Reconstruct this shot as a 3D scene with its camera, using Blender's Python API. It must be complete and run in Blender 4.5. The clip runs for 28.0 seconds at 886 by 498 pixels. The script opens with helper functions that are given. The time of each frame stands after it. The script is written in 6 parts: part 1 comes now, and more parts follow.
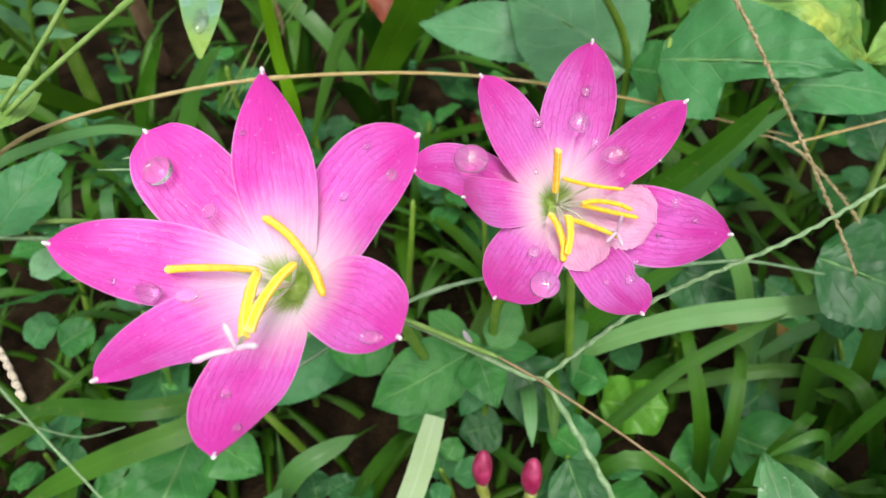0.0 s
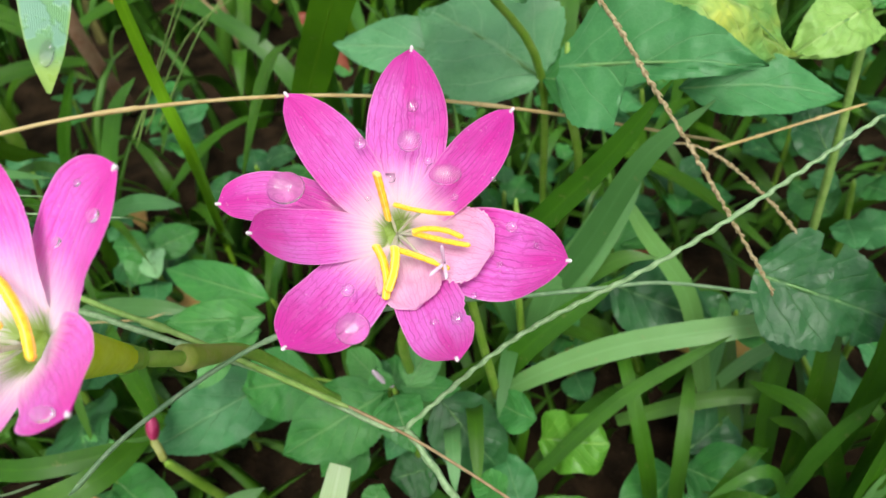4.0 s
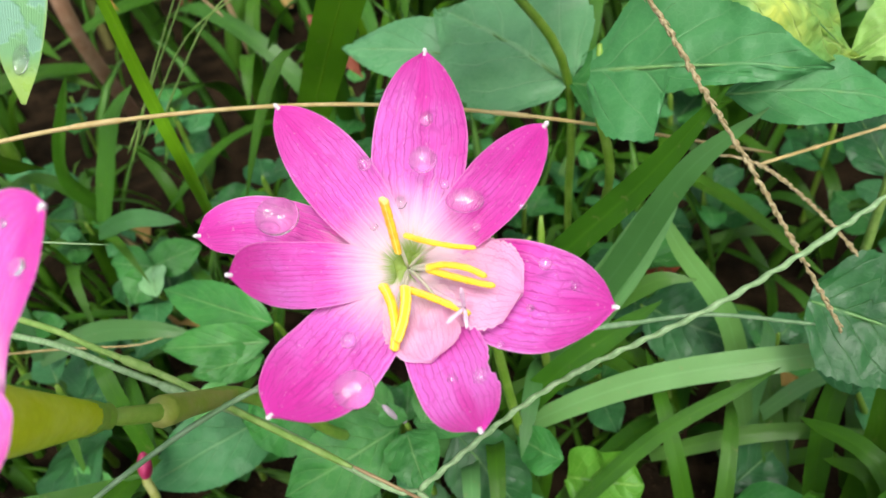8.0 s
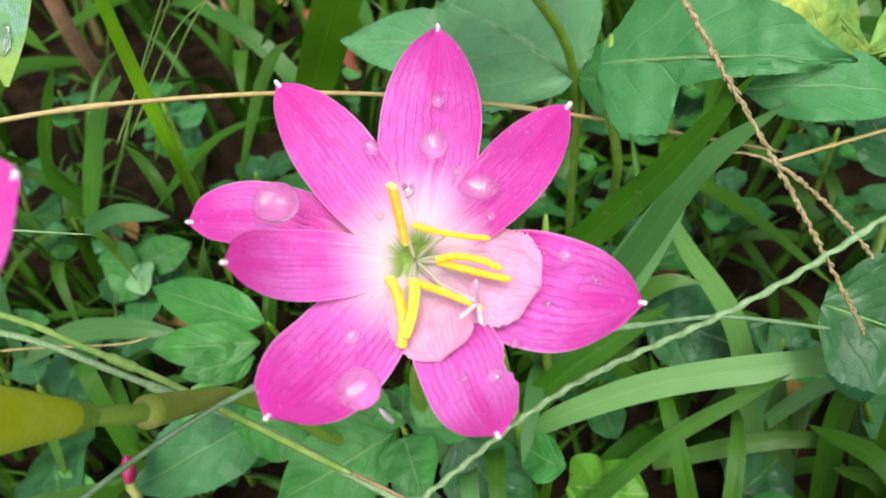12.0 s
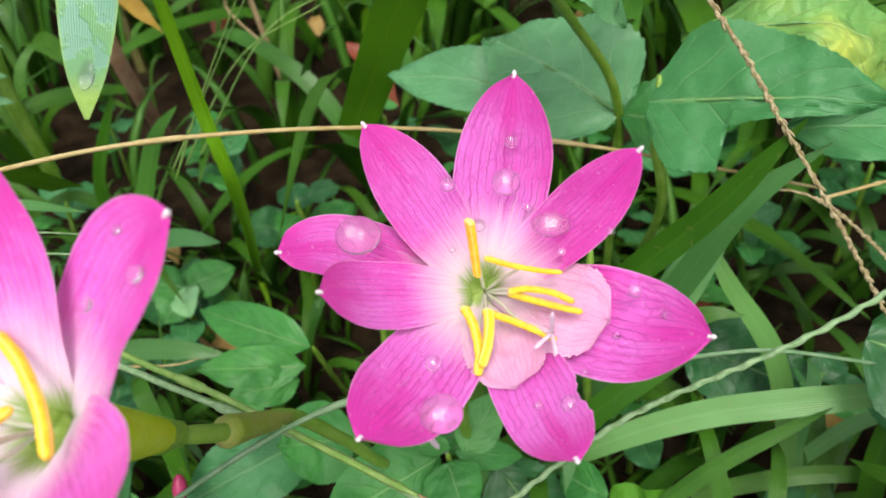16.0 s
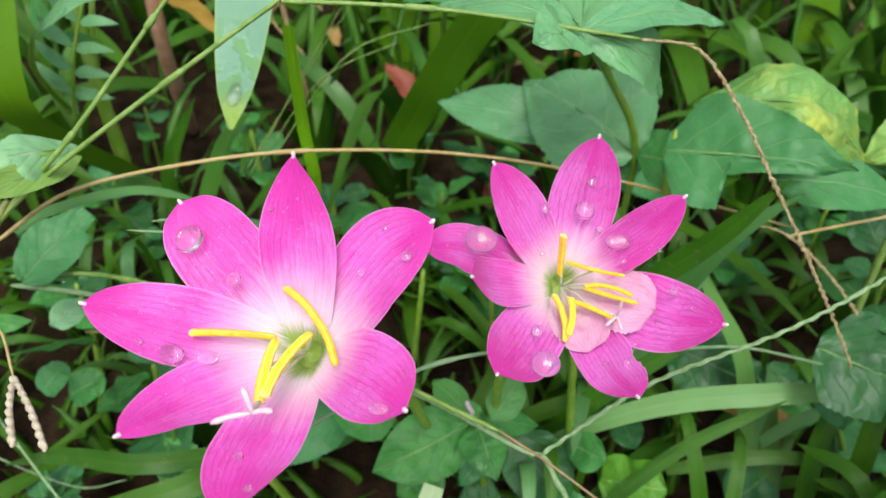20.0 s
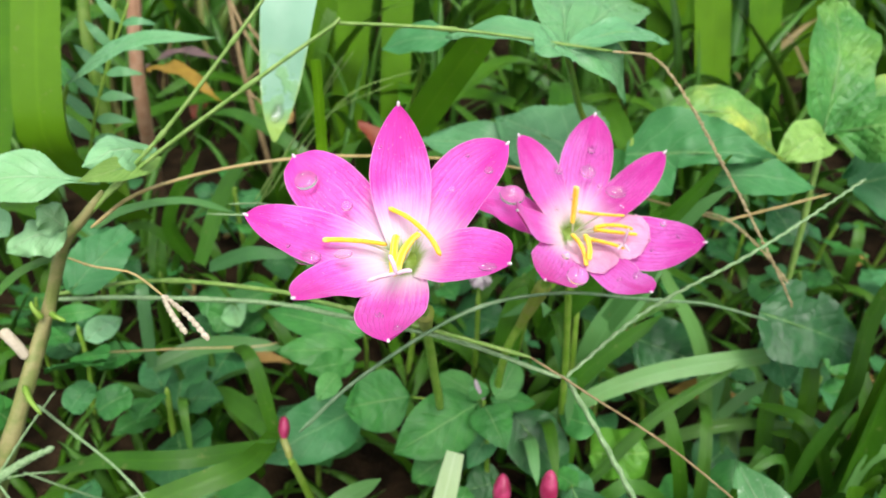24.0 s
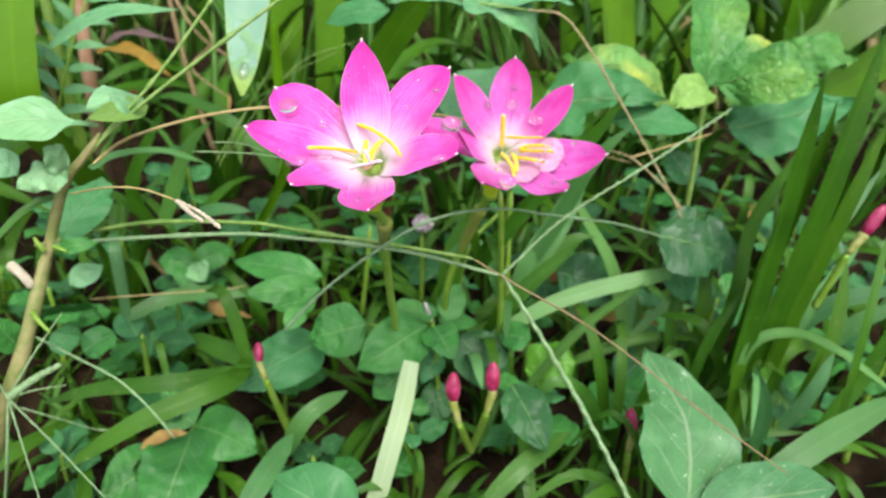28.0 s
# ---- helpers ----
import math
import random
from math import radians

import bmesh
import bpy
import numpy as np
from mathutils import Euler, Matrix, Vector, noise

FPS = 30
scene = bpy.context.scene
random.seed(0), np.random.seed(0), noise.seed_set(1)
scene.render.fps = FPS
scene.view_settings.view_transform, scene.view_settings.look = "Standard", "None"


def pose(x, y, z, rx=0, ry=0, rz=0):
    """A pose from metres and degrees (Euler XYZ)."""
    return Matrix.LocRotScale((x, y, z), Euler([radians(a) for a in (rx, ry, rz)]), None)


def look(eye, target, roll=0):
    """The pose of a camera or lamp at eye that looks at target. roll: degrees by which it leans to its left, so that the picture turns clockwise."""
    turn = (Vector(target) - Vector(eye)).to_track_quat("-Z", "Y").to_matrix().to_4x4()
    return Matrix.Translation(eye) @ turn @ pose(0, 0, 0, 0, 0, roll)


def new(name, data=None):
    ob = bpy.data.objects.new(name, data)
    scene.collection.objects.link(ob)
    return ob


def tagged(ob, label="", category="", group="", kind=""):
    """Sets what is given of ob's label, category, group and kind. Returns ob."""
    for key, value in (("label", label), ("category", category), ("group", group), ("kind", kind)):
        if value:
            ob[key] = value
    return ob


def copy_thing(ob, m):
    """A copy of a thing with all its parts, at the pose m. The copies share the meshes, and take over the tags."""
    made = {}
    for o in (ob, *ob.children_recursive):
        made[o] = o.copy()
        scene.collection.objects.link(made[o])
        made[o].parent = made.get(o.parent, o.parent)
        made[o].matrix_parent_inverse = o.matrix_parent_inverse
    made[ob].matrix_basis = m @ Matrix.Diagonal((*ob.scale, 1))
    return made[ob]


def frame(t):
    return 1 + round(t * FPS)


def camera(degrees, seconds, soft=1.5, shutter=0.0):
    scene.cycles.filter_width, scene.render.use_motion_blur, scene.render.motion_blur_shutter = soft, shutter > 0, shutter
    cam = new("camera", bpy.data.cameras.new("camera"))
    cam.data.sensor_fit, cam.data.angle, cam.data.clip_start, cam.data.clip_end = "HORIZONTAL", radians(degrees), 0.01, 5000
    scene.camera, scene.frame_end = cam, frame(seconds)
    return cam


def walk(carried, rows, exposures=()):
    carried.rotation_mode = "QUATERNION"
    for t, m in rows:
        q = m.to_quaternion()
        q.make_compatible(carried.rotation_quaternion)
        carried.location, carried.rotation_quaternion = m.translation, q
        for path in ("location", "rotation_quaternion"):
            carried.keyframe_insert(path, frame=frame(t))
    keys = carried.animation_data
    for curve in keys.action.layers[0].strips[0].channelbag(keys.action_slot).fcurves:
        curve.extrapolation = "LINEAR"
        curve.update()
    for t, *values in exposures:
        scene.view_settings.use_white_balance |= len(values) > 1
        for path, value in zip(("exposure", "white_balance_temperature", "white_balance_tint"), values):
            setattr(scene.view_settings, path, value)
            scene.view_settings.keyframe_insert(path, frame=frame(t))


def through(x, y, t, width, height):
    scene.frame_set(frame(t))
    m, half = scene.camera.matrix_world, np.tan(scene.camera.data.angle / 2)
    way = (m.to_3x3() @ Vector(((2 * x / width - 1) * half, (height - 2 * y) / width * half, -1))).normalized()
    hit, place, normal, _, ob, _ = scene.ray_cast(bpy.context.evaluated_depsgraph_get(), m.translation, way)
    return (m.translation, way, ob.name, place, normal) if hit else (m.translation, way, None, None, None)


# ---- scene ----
cam = camera(63.68, 28.0)
cam.data.dof.use_dof = True
cam.data.dof.focus_distance = 0.133
cam.data.dof.aperture_fstop = cam.data.lens / 1000.0 / 0.00105
PATH = [
    (0, 0.00762, 0.00415, 0.30286, 42.694, -0.289, 3.401),
    (0.5, 0.00578, 0.00495, 0.29937, 43.284, 0.115, 3.526),
    (1, 0.00845, 0.00538, 0.29890, 43.241, 0.236, 3.761),
    (1.5, 0.02233, 0.00699, 0.30046, 43.464, 0.714, 3.383),
    (2, 0.03922, 0.00861, 0.30885, 43.039, 0.882, 3.372),
    (2.5, 0.04428, 0.00839, 0.30255, 44.107, 1.890, 2.421),
    (3, 0.04511, 0.01215, 0.30187, 42.679, 2.094, 2.964),
    (3.5, 0.04613, 0.01618, 0.29496, 44.671, 3.100, 2.998),
    (5.5, 0.04764, 0.03120, 0.28746, 43.339, 3.396, 3.133),
    (6, 0.04836, 0.03293, 0.28642, 44.533, 3.962, 3.521),
    (6.5, 0.04156, 0.03876, 0.28346, 44.263, 3.828, 3.722),
    (7, 0.04325, 0.04027, 0.27965, 44.125, 4.187, 4.053),
    (7.5, 0.04431, 0.03953, 0.28010, 44.769, 3.957, 3.945),
    (8, 0.04454, 0.03886, 0.28004, 44.800, 4.152, 3.880),
    (8.5, 0.04428, 0.03800, 0.28086, 44.863, 4.019, 3.535),
    (9, 0.05015, 0.03672, 0.27918, 45.512, 4.779, 5.554),
    (9.5, 0.04579, 0.03867, 0.27916, 44.657, 4.252, 5.068),
    (10, 0.04634, 0.03725, 0.27804, 45.054, 4.187, 4.976),
    (10.5, 0.04798, 0.03714, 0.27788, 45.260, 4.256, 5.142),
    (11, 0.04408, 0.03898, 0.27645, 44.850, 3.357, 3.929),
    (11.5, 0.04287, 0.03982, 0.27554, 45.125, 3.179, 3.843),
    (12, 0.04066, 0.04243, 0.27326, 45.263, 3.060, 3.802),
    (12.5, 0.03956, 0.04430, 0.27245, 45.845, 3.307, 3.937),
    (14.5, 0.04028, 0.04515, 0.27558, 46.413, 2.945, 4.022),
    (15, 0.03753, 0.04524, 0.27338, 46.701, 3.221, 4.151),
    (15.5, 0.03526, 0.04304, 0.27371, 47.062, 3.157, 4.859),
    (16, 0.03283, 0.03822, 0.27864, 47.419, 3.421, 5.488),
    (16.5, 0.03033, 0.03125, 0.28385, 47.540, 2.755, 5.422),
    (17, 0.02799, 0.02504, 0.29060, 47.363, 2.370, 5.756),
    (17.5, 0.02489, 0.02177, 0.29312, 47.241, 1.861, 5.909),
    (18, 0.02228, 0.01925, 0.29519, 47.519, 1.500, 6.012),
    (18.5, 0.01492, 0.01654, 0.29470, 47.385, 0.471, 5.836),
    (19, 0.00863, 0.01278, 0.29546, 46.927, -1.178, 5.917),
    (19.5, 0.00558, 0.00590, 0.30175, 47.273, -1.852, 6.051),
    (20, 0.00759, 0.00047, 0.31030, 47.743, -1.861, 5.919),
    (20.5, 0.00958, -0.00728, 0.31965, 48.371, -1.946, 5.653),
    (21, 0.00846, -0.01254, 0.32240, 49.002, -1.975, 5.299),
    (21.5, 0.00281, -0.01817, 0.31485, 49.781, -1.602, 4.444),
    (23.5, -0.02592, -0.05252, 0.29455, 53.011, -2.783, 1.325),
    (24, -0.02191, -0.05527, 0.30453, 55.956, -3.461, -1.150),
    (24.5, -0.01653, -0.05830, 0.31158, 57.370, -4.041, -3.346),
    (25, -0.01403, -0.06519, 0.31753, 58.092, -3.473, -5.822),
    (25.5, -0.01498, -0.06958, 0.32057, 57.275, -3.697, -6.268),
    (26, -0.01783, -0.07207, 0.31888, 57.327, -3.491, -6.644),
    (26.5, -0.02523, -0.08088, 0.31882, 57.432, -3.148, -7.855),
    (27, -0.02673, -0.09372, 0.31366, 56.948, -3.595, -7.304),
    (27.5, -0.03373, -0.10571, 0.30685, 56.447, -4.619, -7.599),
    (28, -0.03245, -0.10627, 0.30556, 56.399, -4.310, -7.287),
]
EXPOSURES = [(0.0, 0.52), (3.5, 0.6), (6.0, 0.72), (12.5, 0.72), (16.0, 0.6), (19.0, 0.5), (21.5, 0.58), (24.0, 0.72), (28.0, 0.78)]
SKY, SUN = 0.15, 1.5
walk(cam, [(t, pose(x, y, z, rx, ry, rz)) for t, x, y, z, rx, ry, rz in PATH], EXPOSURES)

# ---------------------------------------------------------------- light
world = bpy.data.worlds.new("sky")
scene.world = world
world.use_nodes = True
wn = world.node_tree.nodes
wl = world.node_tree.links
wn.clear()
sky = wn.new("ShaderNodeTexSky")
sky.sky_type = "NISHITA"
sky.sun_disc = False
sky.sun_elevation = radians(58)
sky.sun_rotation = radians(175)
sky.air_density, sky.dust_density, sky.ozone_density = 1.0, 3.0, 1.0
back = wn.new("ShaderNodeBackground")
back.inputs["Strength"].default_value = SKY
wout = wn.new("ShaderNodeOutputWorld")
soft = wn.new("ShaderNodeHueSaturation")
soft.inputs["Saturation"].default_value = 0.35
wl.new(sky.outputs[0], soft.inputs["Color"])
wl.new(soft.outputs[0], back.inputs[0])
wl.new(back.outputs[0], wout.inputs[0])

sun = new("sun", bpy.data.lights.new("sun", "SUN"))
sun.data.energy = SUN
sun.data.angle = radians(22)
sun.data.color = (1.0, 0.96, 0.9)
sun.matrix_world = look((0.06, -0.40, 1.2), (0.0, 0.1, 0.0))


# ---------------------------------------------------------------- materials
class Mat:
    """A small wrapper round a node material with one principled shader."""

    def __init__(self, name, rough=0.5, translucent=0.0, coat=0.0):
        self.m = bpy.data.materials.new(name)
        self.m.use_nodes = True
        self.n, self.l = self.m.node_tree.nodes, self.m.node_tree.links
        self.n.clear()
        self.out = self.n.new("ShaderNodeOutputMaterial")
        self.p = self.n.new("ShaderNodeBsdfPrincipled")
        self.p.inputs["Roughness"].default_value = rough
        self.p.inputs["Coat Weight"].default_value = coat
        self.p.inputs["Coat Roughness"].default_value = 0.15
        self.translucent = translucent
        if translucent:
            self.t = self.n.new("ShaderNodeBsdfTranslucent")
            mix = self.n.new("ShaderNodeMixShader")
            mix.inputs[0].default_value = translucent
            self.l.new(self.p.outputs[0], mix.inputs[1])
            self.l.new(self.t.outputs[0], mix.inputs[2])
            self.l.new(mix.outputs[0], self.out.inputs[0])
        else:
            self.l.new(self.p.outputs[0], self.out.inputs[0])

    def put(self, socket, value):
        if isinstance(value, (int, float)):
            socket.default_value = value
        elif isinstance(value, tuple):
            socket.default_value = (*value, 1.0) if len(value) == 3 else value
        else:
            self.l.new(value, socket)

    def math(self, op, a, b=0.0, clamp=False):
        k = self.n.new("ShaderNodeMath")
        k.operation, k.use_clamp = op, clamp
        self.put(k.inputs[0], a)
        self.put(k.inputs[1], b)
        return k.outputs[0]

    def noise(self, scale, detail=3.0, vector=None, rough=0.55):
        k = self.n.new("ShaderNodeTexNoise")
        k.inputs["Scale"].default_value, k.inputs["Detail"].default_value, k.inputs["Roughness"].default_value = scale, detail, rough
        self.put(k.inputs["Vector"], vector if vector else self.place())
        return k.outputs[0]

    def place(self):
        k = self.n.new("ShaderNodeNewGeometry")
        return k.outputs["Position"]

    def rand(self):
        return self.n.new("ShaderNodeObjectInfo").outputs["Random"]

    def island(self):
        return self.n.new("ShaderNodeNewGeometry").outputs["Random Per Island"]

    def uv(self):
        s = self.n.new("ShaderNodeSeparateXYZ")
        k = self.n.new("ShaderNodeUVMap")
        self.l.new(k.outputs[0], s.inputs[0])
        return s.outputs[0], s.outputs[1]

    def vec(self, x, y, z=0.0):
        k = self.n.new("ShaderNodeCombineXYZ")
        for i, v in enumerate((x, y, z)):
            self.put(k.inputs[i], v)
        return k.outputs[0]

    def mix(self, f, a, b):
        k = self.n.new("ShaderNodeMix")
        k.data_type = "RGBA"
        self.put(k.inputs[0], f)
        self.put(k.inputs[6], a)
        self.put(k.inputs[7], b)
        return k.outputs[2]

    def step(self, v, a, b, to0=0.0, to1=1.0):
        k = self.n.new("ShaderNodeMapRange")
        k.interpolation_type = "SMOOTHSTEP"
        self.put(k.inputs[0], v)
        for i, x in enumerate((a, b, to0, to1)):
            k.inputs[i + 1].default_value = x
        return k.outputs[0]

    def colour(self, c, through=None):
        self.put(self.p.inputs["Base Color"], c)
        if self.translucent:
            self.put(self.t.inputs[0], through if through else c)

    def bump(self, height, strength=0.4, distance=0.0004):
        k = self.n.new("ShaderNodeBump")
        k.inputs["Strength"].default_value, k.inputs["Distance"].default_value = strength, distance
        self.put(k.inputs["Height"], height)
        self.l.new(k.outputs[0], self.p.inputs["Normal"])


def petal_material(name, deep, mid, pale, veins, white=0.48):
    """Pink petal: whitish at the base, a net of thin wavering darker veins along its length."""
    a = Mat(name, 0.40, 0.36)
    u, v = a.uv()
    wob, fine = a.noise(110.0, 3.0), a.noise(640.0, 2.0)
    jitter = a.math("ADD", a.math("MULTIPLY", a.math("SUBTRACT", wob, 0.5), 0.09), a.math("MULTIPLY", a.math("SUBTRACT", fine, 0.5), 0.05))
    side = a.math("ADD", u, jitter)
    wave = a.math("ABSOLUTE", a.math("SUBTRACT", a.math("FRACT", a.math("MULTIPLY", side, 13.0)), 0.5))
    line = a.step(wave, 0.02, 0.13, 1.0, 0.0)
    line = a.math("MULTIPLY", line, a.step(a.noise(260.0, 2.0), 0.32, 0.62, 0.35, 1.0))
    net = a.n.new("ShaderNodeTexVoronoi")
    net.feature = "DISTANCE_TO_EDGE"
    net.inputs["Scale"].default_value, net.inputs["Randomness"].default_value = 1.0, 0.8
    a.l.new(a.vec(a.math("MULTIPLY", side, 13.0), a.math("MULTIPLY", v, 7.0), a.math("MULTIPLY", a.rand(), 30.0)), net.inputs["Vector"])
    link = a.step(net.outputs["Distance"], 0.0, 0.07, 1.0, 0.0)
    line = a.math("MAXIMUM", line, a.math("MULTIPLY", link, 0.45))
    line = a.math("MULTIPLY", line, a.step(v, 0.18, 0.42))
    cloud = a.noise(60.0, 4.0)
    body = a.mix(a.step(cloud, 0.36, 0.66, 0.0, 0.75), mid, deep)
    streak = a.noise(1.0, 3.0, a.vec(a.math("MULTIPLY", side, 26.0), a.math("MULTIPLY", v, 3.0), a.math("MULTIPLY", a.rand(), 40.0)))
    body = a.mix(a.step(streak, 0.48, 0.75, 0.0, 0.35), body, deep)
    body = a.mix(a.step(streak, 0.22, 0.45, 0.18, 0.0), body, pale)
    body = a.mix(a.step(a.math("ADD", v, a.math("MULTIPLY", cloud, 0.2)), 0.78, 1.08, 0.0, 0.9), body, deep)
    rim = a.math("ABSOLUTE", a.math("SUBTRACT", u, 0.5))
    rib = a.math("MULTIPLY", a.step(a.math("ADD", rim, a.math("MULTIPLY", jitter, 1.5)), 0.03, 0.13, 0.75, 0.0), a.step(v, 0.55, 0.85))
    body = a.mix(rib, body, deep)
    body = a.mix(a.math("MULTIPLY", line, 0.58), body, veins)
    speck = a.step(a.noise(1500.0, 2.0), 0.64, 0.74, 0.0, 0.22)
    body = a.mix(speck, body, pale)
    edge = a.math("ADD", a.math("ADD", v, a.math("MULTIPLY", a.math("SUBTRACT", cloud, 0.5), 0.10)), a.math("MULTIPLY", a.math("SUBTRACT", streak, 0.5), 0.16))
    body = a.mix(a.step(edge, 0.13, white), pale, body)
    ray = a.math("MULTIPLY", a.step(wave, 0.0, 0.10, 0.30, 0.0), a.step(v, 0.30, 0.14))
    body = a.mix(ray, body, (0.52, 0.50, 0.30))
    body = a.mix(a.step(edge, 0.05, 0.16), (0.40, 0.58, 0.14), body)
    body = a.mix(a.step(rim, 0.475, 0.5, 0.0, 0.30), body, pale)
    a.colour(body)
    a.bump(a.math("ADD", a.math("MULTIPLY", line, -1.0), a.math("MULTIPLY", a.noise(1100.0, 2.0), 0.35)), 0.4, 0.0003)
    a.p.inputs["Sheen Weight"].default_value = 0.1
    return a.m


def anther_material():
    """Pollen-dusted yellow with a paler split along each lobe."""
    a = Mat("anther_yellow", 0.7)
    u, v = a.uv()
    seam = a.step(a.math("ABSOLUTE", a.math("SUBTRACT", a.math("FRACT", a.math("MULTIPLY", u, 4.0)), 0.5)), 0.0, 0.16, 1.0, 0.0)
    body = a.mix(a.step(a.noise(700.0, 3.0), 0.35, 0.65), (0.88, 0.56, 0.012), (0.95, 0.72, 0.03))
    body = a.mix(a.math("MULTIPLY", seam, 0.55), body, (0.97, 0.90, 0.38))
    body = a.mix(a.step(v, 0.0, 0.10, 0.5, 0.0), body, (0.95, 0.88, 0.40))
    a.colour(body)
    a.bump(a.math("ADD", a.noise(3500.0, 2.0), a.math("MULTIPLY", seam, -0.8)), 0.6, 0.0002)
    return a.m


def leaf_material(name, green, dark, vein, rough=0.42, pairs=7.0, spots=0.0, yellow=None, quilt=0.10):
    """Broad leaf with a pale midrib, slanting side veins and a netted, quilted surface."""
    a = Mat(name, rough, 0.20, 0.04)
    a.p.inputs["Specular IOR Level"].default_value = 0.35
    a.p.inputs["Coat Roughness"].default_value = 0.22
    u, v = a.uv()
    off = a.math("ABSOLUTE", a.math("SUBTRACT", u, 0.5))
    rib = a.step(off, 0.008, 0.03, 1.0, 0.0)
    w = a.math("ADD", a.math("SUBTRACT", a.math("MULTIPLY", v, pairs), a.math("MULTIPLY", off, pairs * 0.75)), a.math("MULTIPLY", a.noise(70.0, 2.0), 0.5))
    saw = a.math("ABSOLUTE", a.math("SUBTRACT", a.math("FRACT", w), 0.5))
    vein_mask = a.math("MULTIPLY", a.step(saw, 0.0, 0.055, 1.0, 0.0), a.step(off, 0.3, 0.48, 1.0, 0.15))
    cells = a.n.new("ShaderNodeTexVoronoi")
    cells.feature = "DISTANCE_TO_EDGE"
    cells.inputs["Scale"].default_value = 520.0
    a.l.new(a.place(), cells.inputs["Vector"])
    net = a.step(cells.outputs["Distance"], 0.0, 0.12, 1.0, 0.0)
    if quilt > 0.2:
        puff = a.n.new("ShaderNodeTexVoronoi")
        puff.feature = "DISTANCE_TO_EDGE"
        puff.inputs["Scale"].default_value = 210.0
        a.l.new(a.place(), puff.inputs["Vector"])
        bulge = a.step(puff.outputs["Distance"], 0.0, 0.35)
    lines = a.math("MAXIMUM", rib, a.math("MULTIPLY", vein_mask, 0.7))
    body = a.mix(a.step(a.noise(55.0, 4.0), 0.3, 0.7), dark, green)
    body = a.mix(a.math("MULTIPLY", a.rand(), 0.35), body, (green[0] * 1.5, green[1] * 1.12, green[2] * 0.8))
    if yellow:
        body = a.mix(a.math("MULTIPLY", a.step(a.noise(45.0, 2.0), 0.38, 0.7), a.step(v, 0.15, 0.5)), body, yellow)
    if spots:
        body = a.mix(a.step(a.noise(420.0, 2.0), 0.66, 0.72, 0.0, spots), body, (0.42, 0.55, 0.38))
    body = a.mix(a.step(a.noise(170.0, 4.0), 0.42, 0.72, 0.0, 0.5), body, dark)
    if quilt > 0.2:
        body = a.mix(a.step(puff.outputs["Distance"], 0.0, 0.14, 0.28, 0.0), body, dark)
    body = a.mix(a.math("MULTIPLY", net, 0.09), body, vein)
    body = a.mix(a.math("MULTIPLY", lines, 0.52), body, vein)
    a.colour(body, a.mix(0.35, body, (0.25, 0.5, 0.04)))
    a.put(a.p.inputs["Roughness"], a.step(a.noise(120.0, 3.0), 0.2, 0.8, rough - 0.1, rough + 0.15))
    swell = a.math("MULTIPLY", a.step(saw, 0.0, 0.35), quilt * 1.2)
    if quilt > 0.2:
        swell = a.math("ADD", swell, a.math("MULTIPLY", bulge, quilt * 2.6))
    a.bump(a.math("ADD", a.math("ADD", a.math("MULTIPLY", lines, -0.55), swell), a.math("ADD", a.math("MULTIPLY", net, -0.05), a.noise(240.0, 4.0))), 0.6, 0.0009)
    return a.m


def blade_material(name, green, dark, rough=0.4, lines=16.0, streak=0.35, island=False, dry=0.0, coat=0.08):
    """Grass or strap leaf: fine parallel nerves along it, a slightly paler keel."""
    a = Mat(name, rough, 0.25, coat)
    a.p.inputs["Specular IOR Level"].default_value = 0.25 + 2.5 * coat
    u, v = a.uv()
    nerve = a.math("ABSOLUTE", a.math("SUBTRACT", a.math("FRACT", a.math("MULTIPLY", u, lines)), 0.5))
    nerve = a.step(nerve, 0.0, 0.3, 1.0, 0.0)
    keel = a.step(a.math("ABSOLUTE", a.math("SUBTRACT", u, 0.5)), 0.0, 0.07, 1.0, 0.0)
    body = a.mix(a.step(a.noise(35.0, 4.0), 0.3, 0.7), dark, green)
    tone = a.island() if island else a.rand()
    body = a.mix(a.math("MULTIPLY", tone, 0.6), body, (green[0] * 1.6, green[1] * 1.15, green[2] * 0.7))
    body = a.mix(a.math("MULTIPLY", nerve, streak * 0.5), body, dark)
    body = a.mix(a.math("MULTIPLY", keel, 0.18), body, (green[0] * 2.2, green[1] * 1.6, green[2] * 1.8))
    if dry:
        body = a.mix(a.math("MULTIPLY", a.step(tone, 1.0 - dry, 1.0 - dry + 0.02), 0.9), body, (0.30, 0.22, 0.09))
    body = a.mix(a.math("MULTIPLY", a.step(a.noise(300.0, 2.0), 0.66, 0.72), 0.25), body, (0.28, 0.26, 0.10))
    a.colour(body, a.mix(0.4, body, (0.22, 0.42, 0.03)))
    a.bump(a.math("ADD", a.math("MULTIPLY", nerve, 0.8), a.noise(500.0, 2.0)), 0.4, 0.0003)
    return a.m


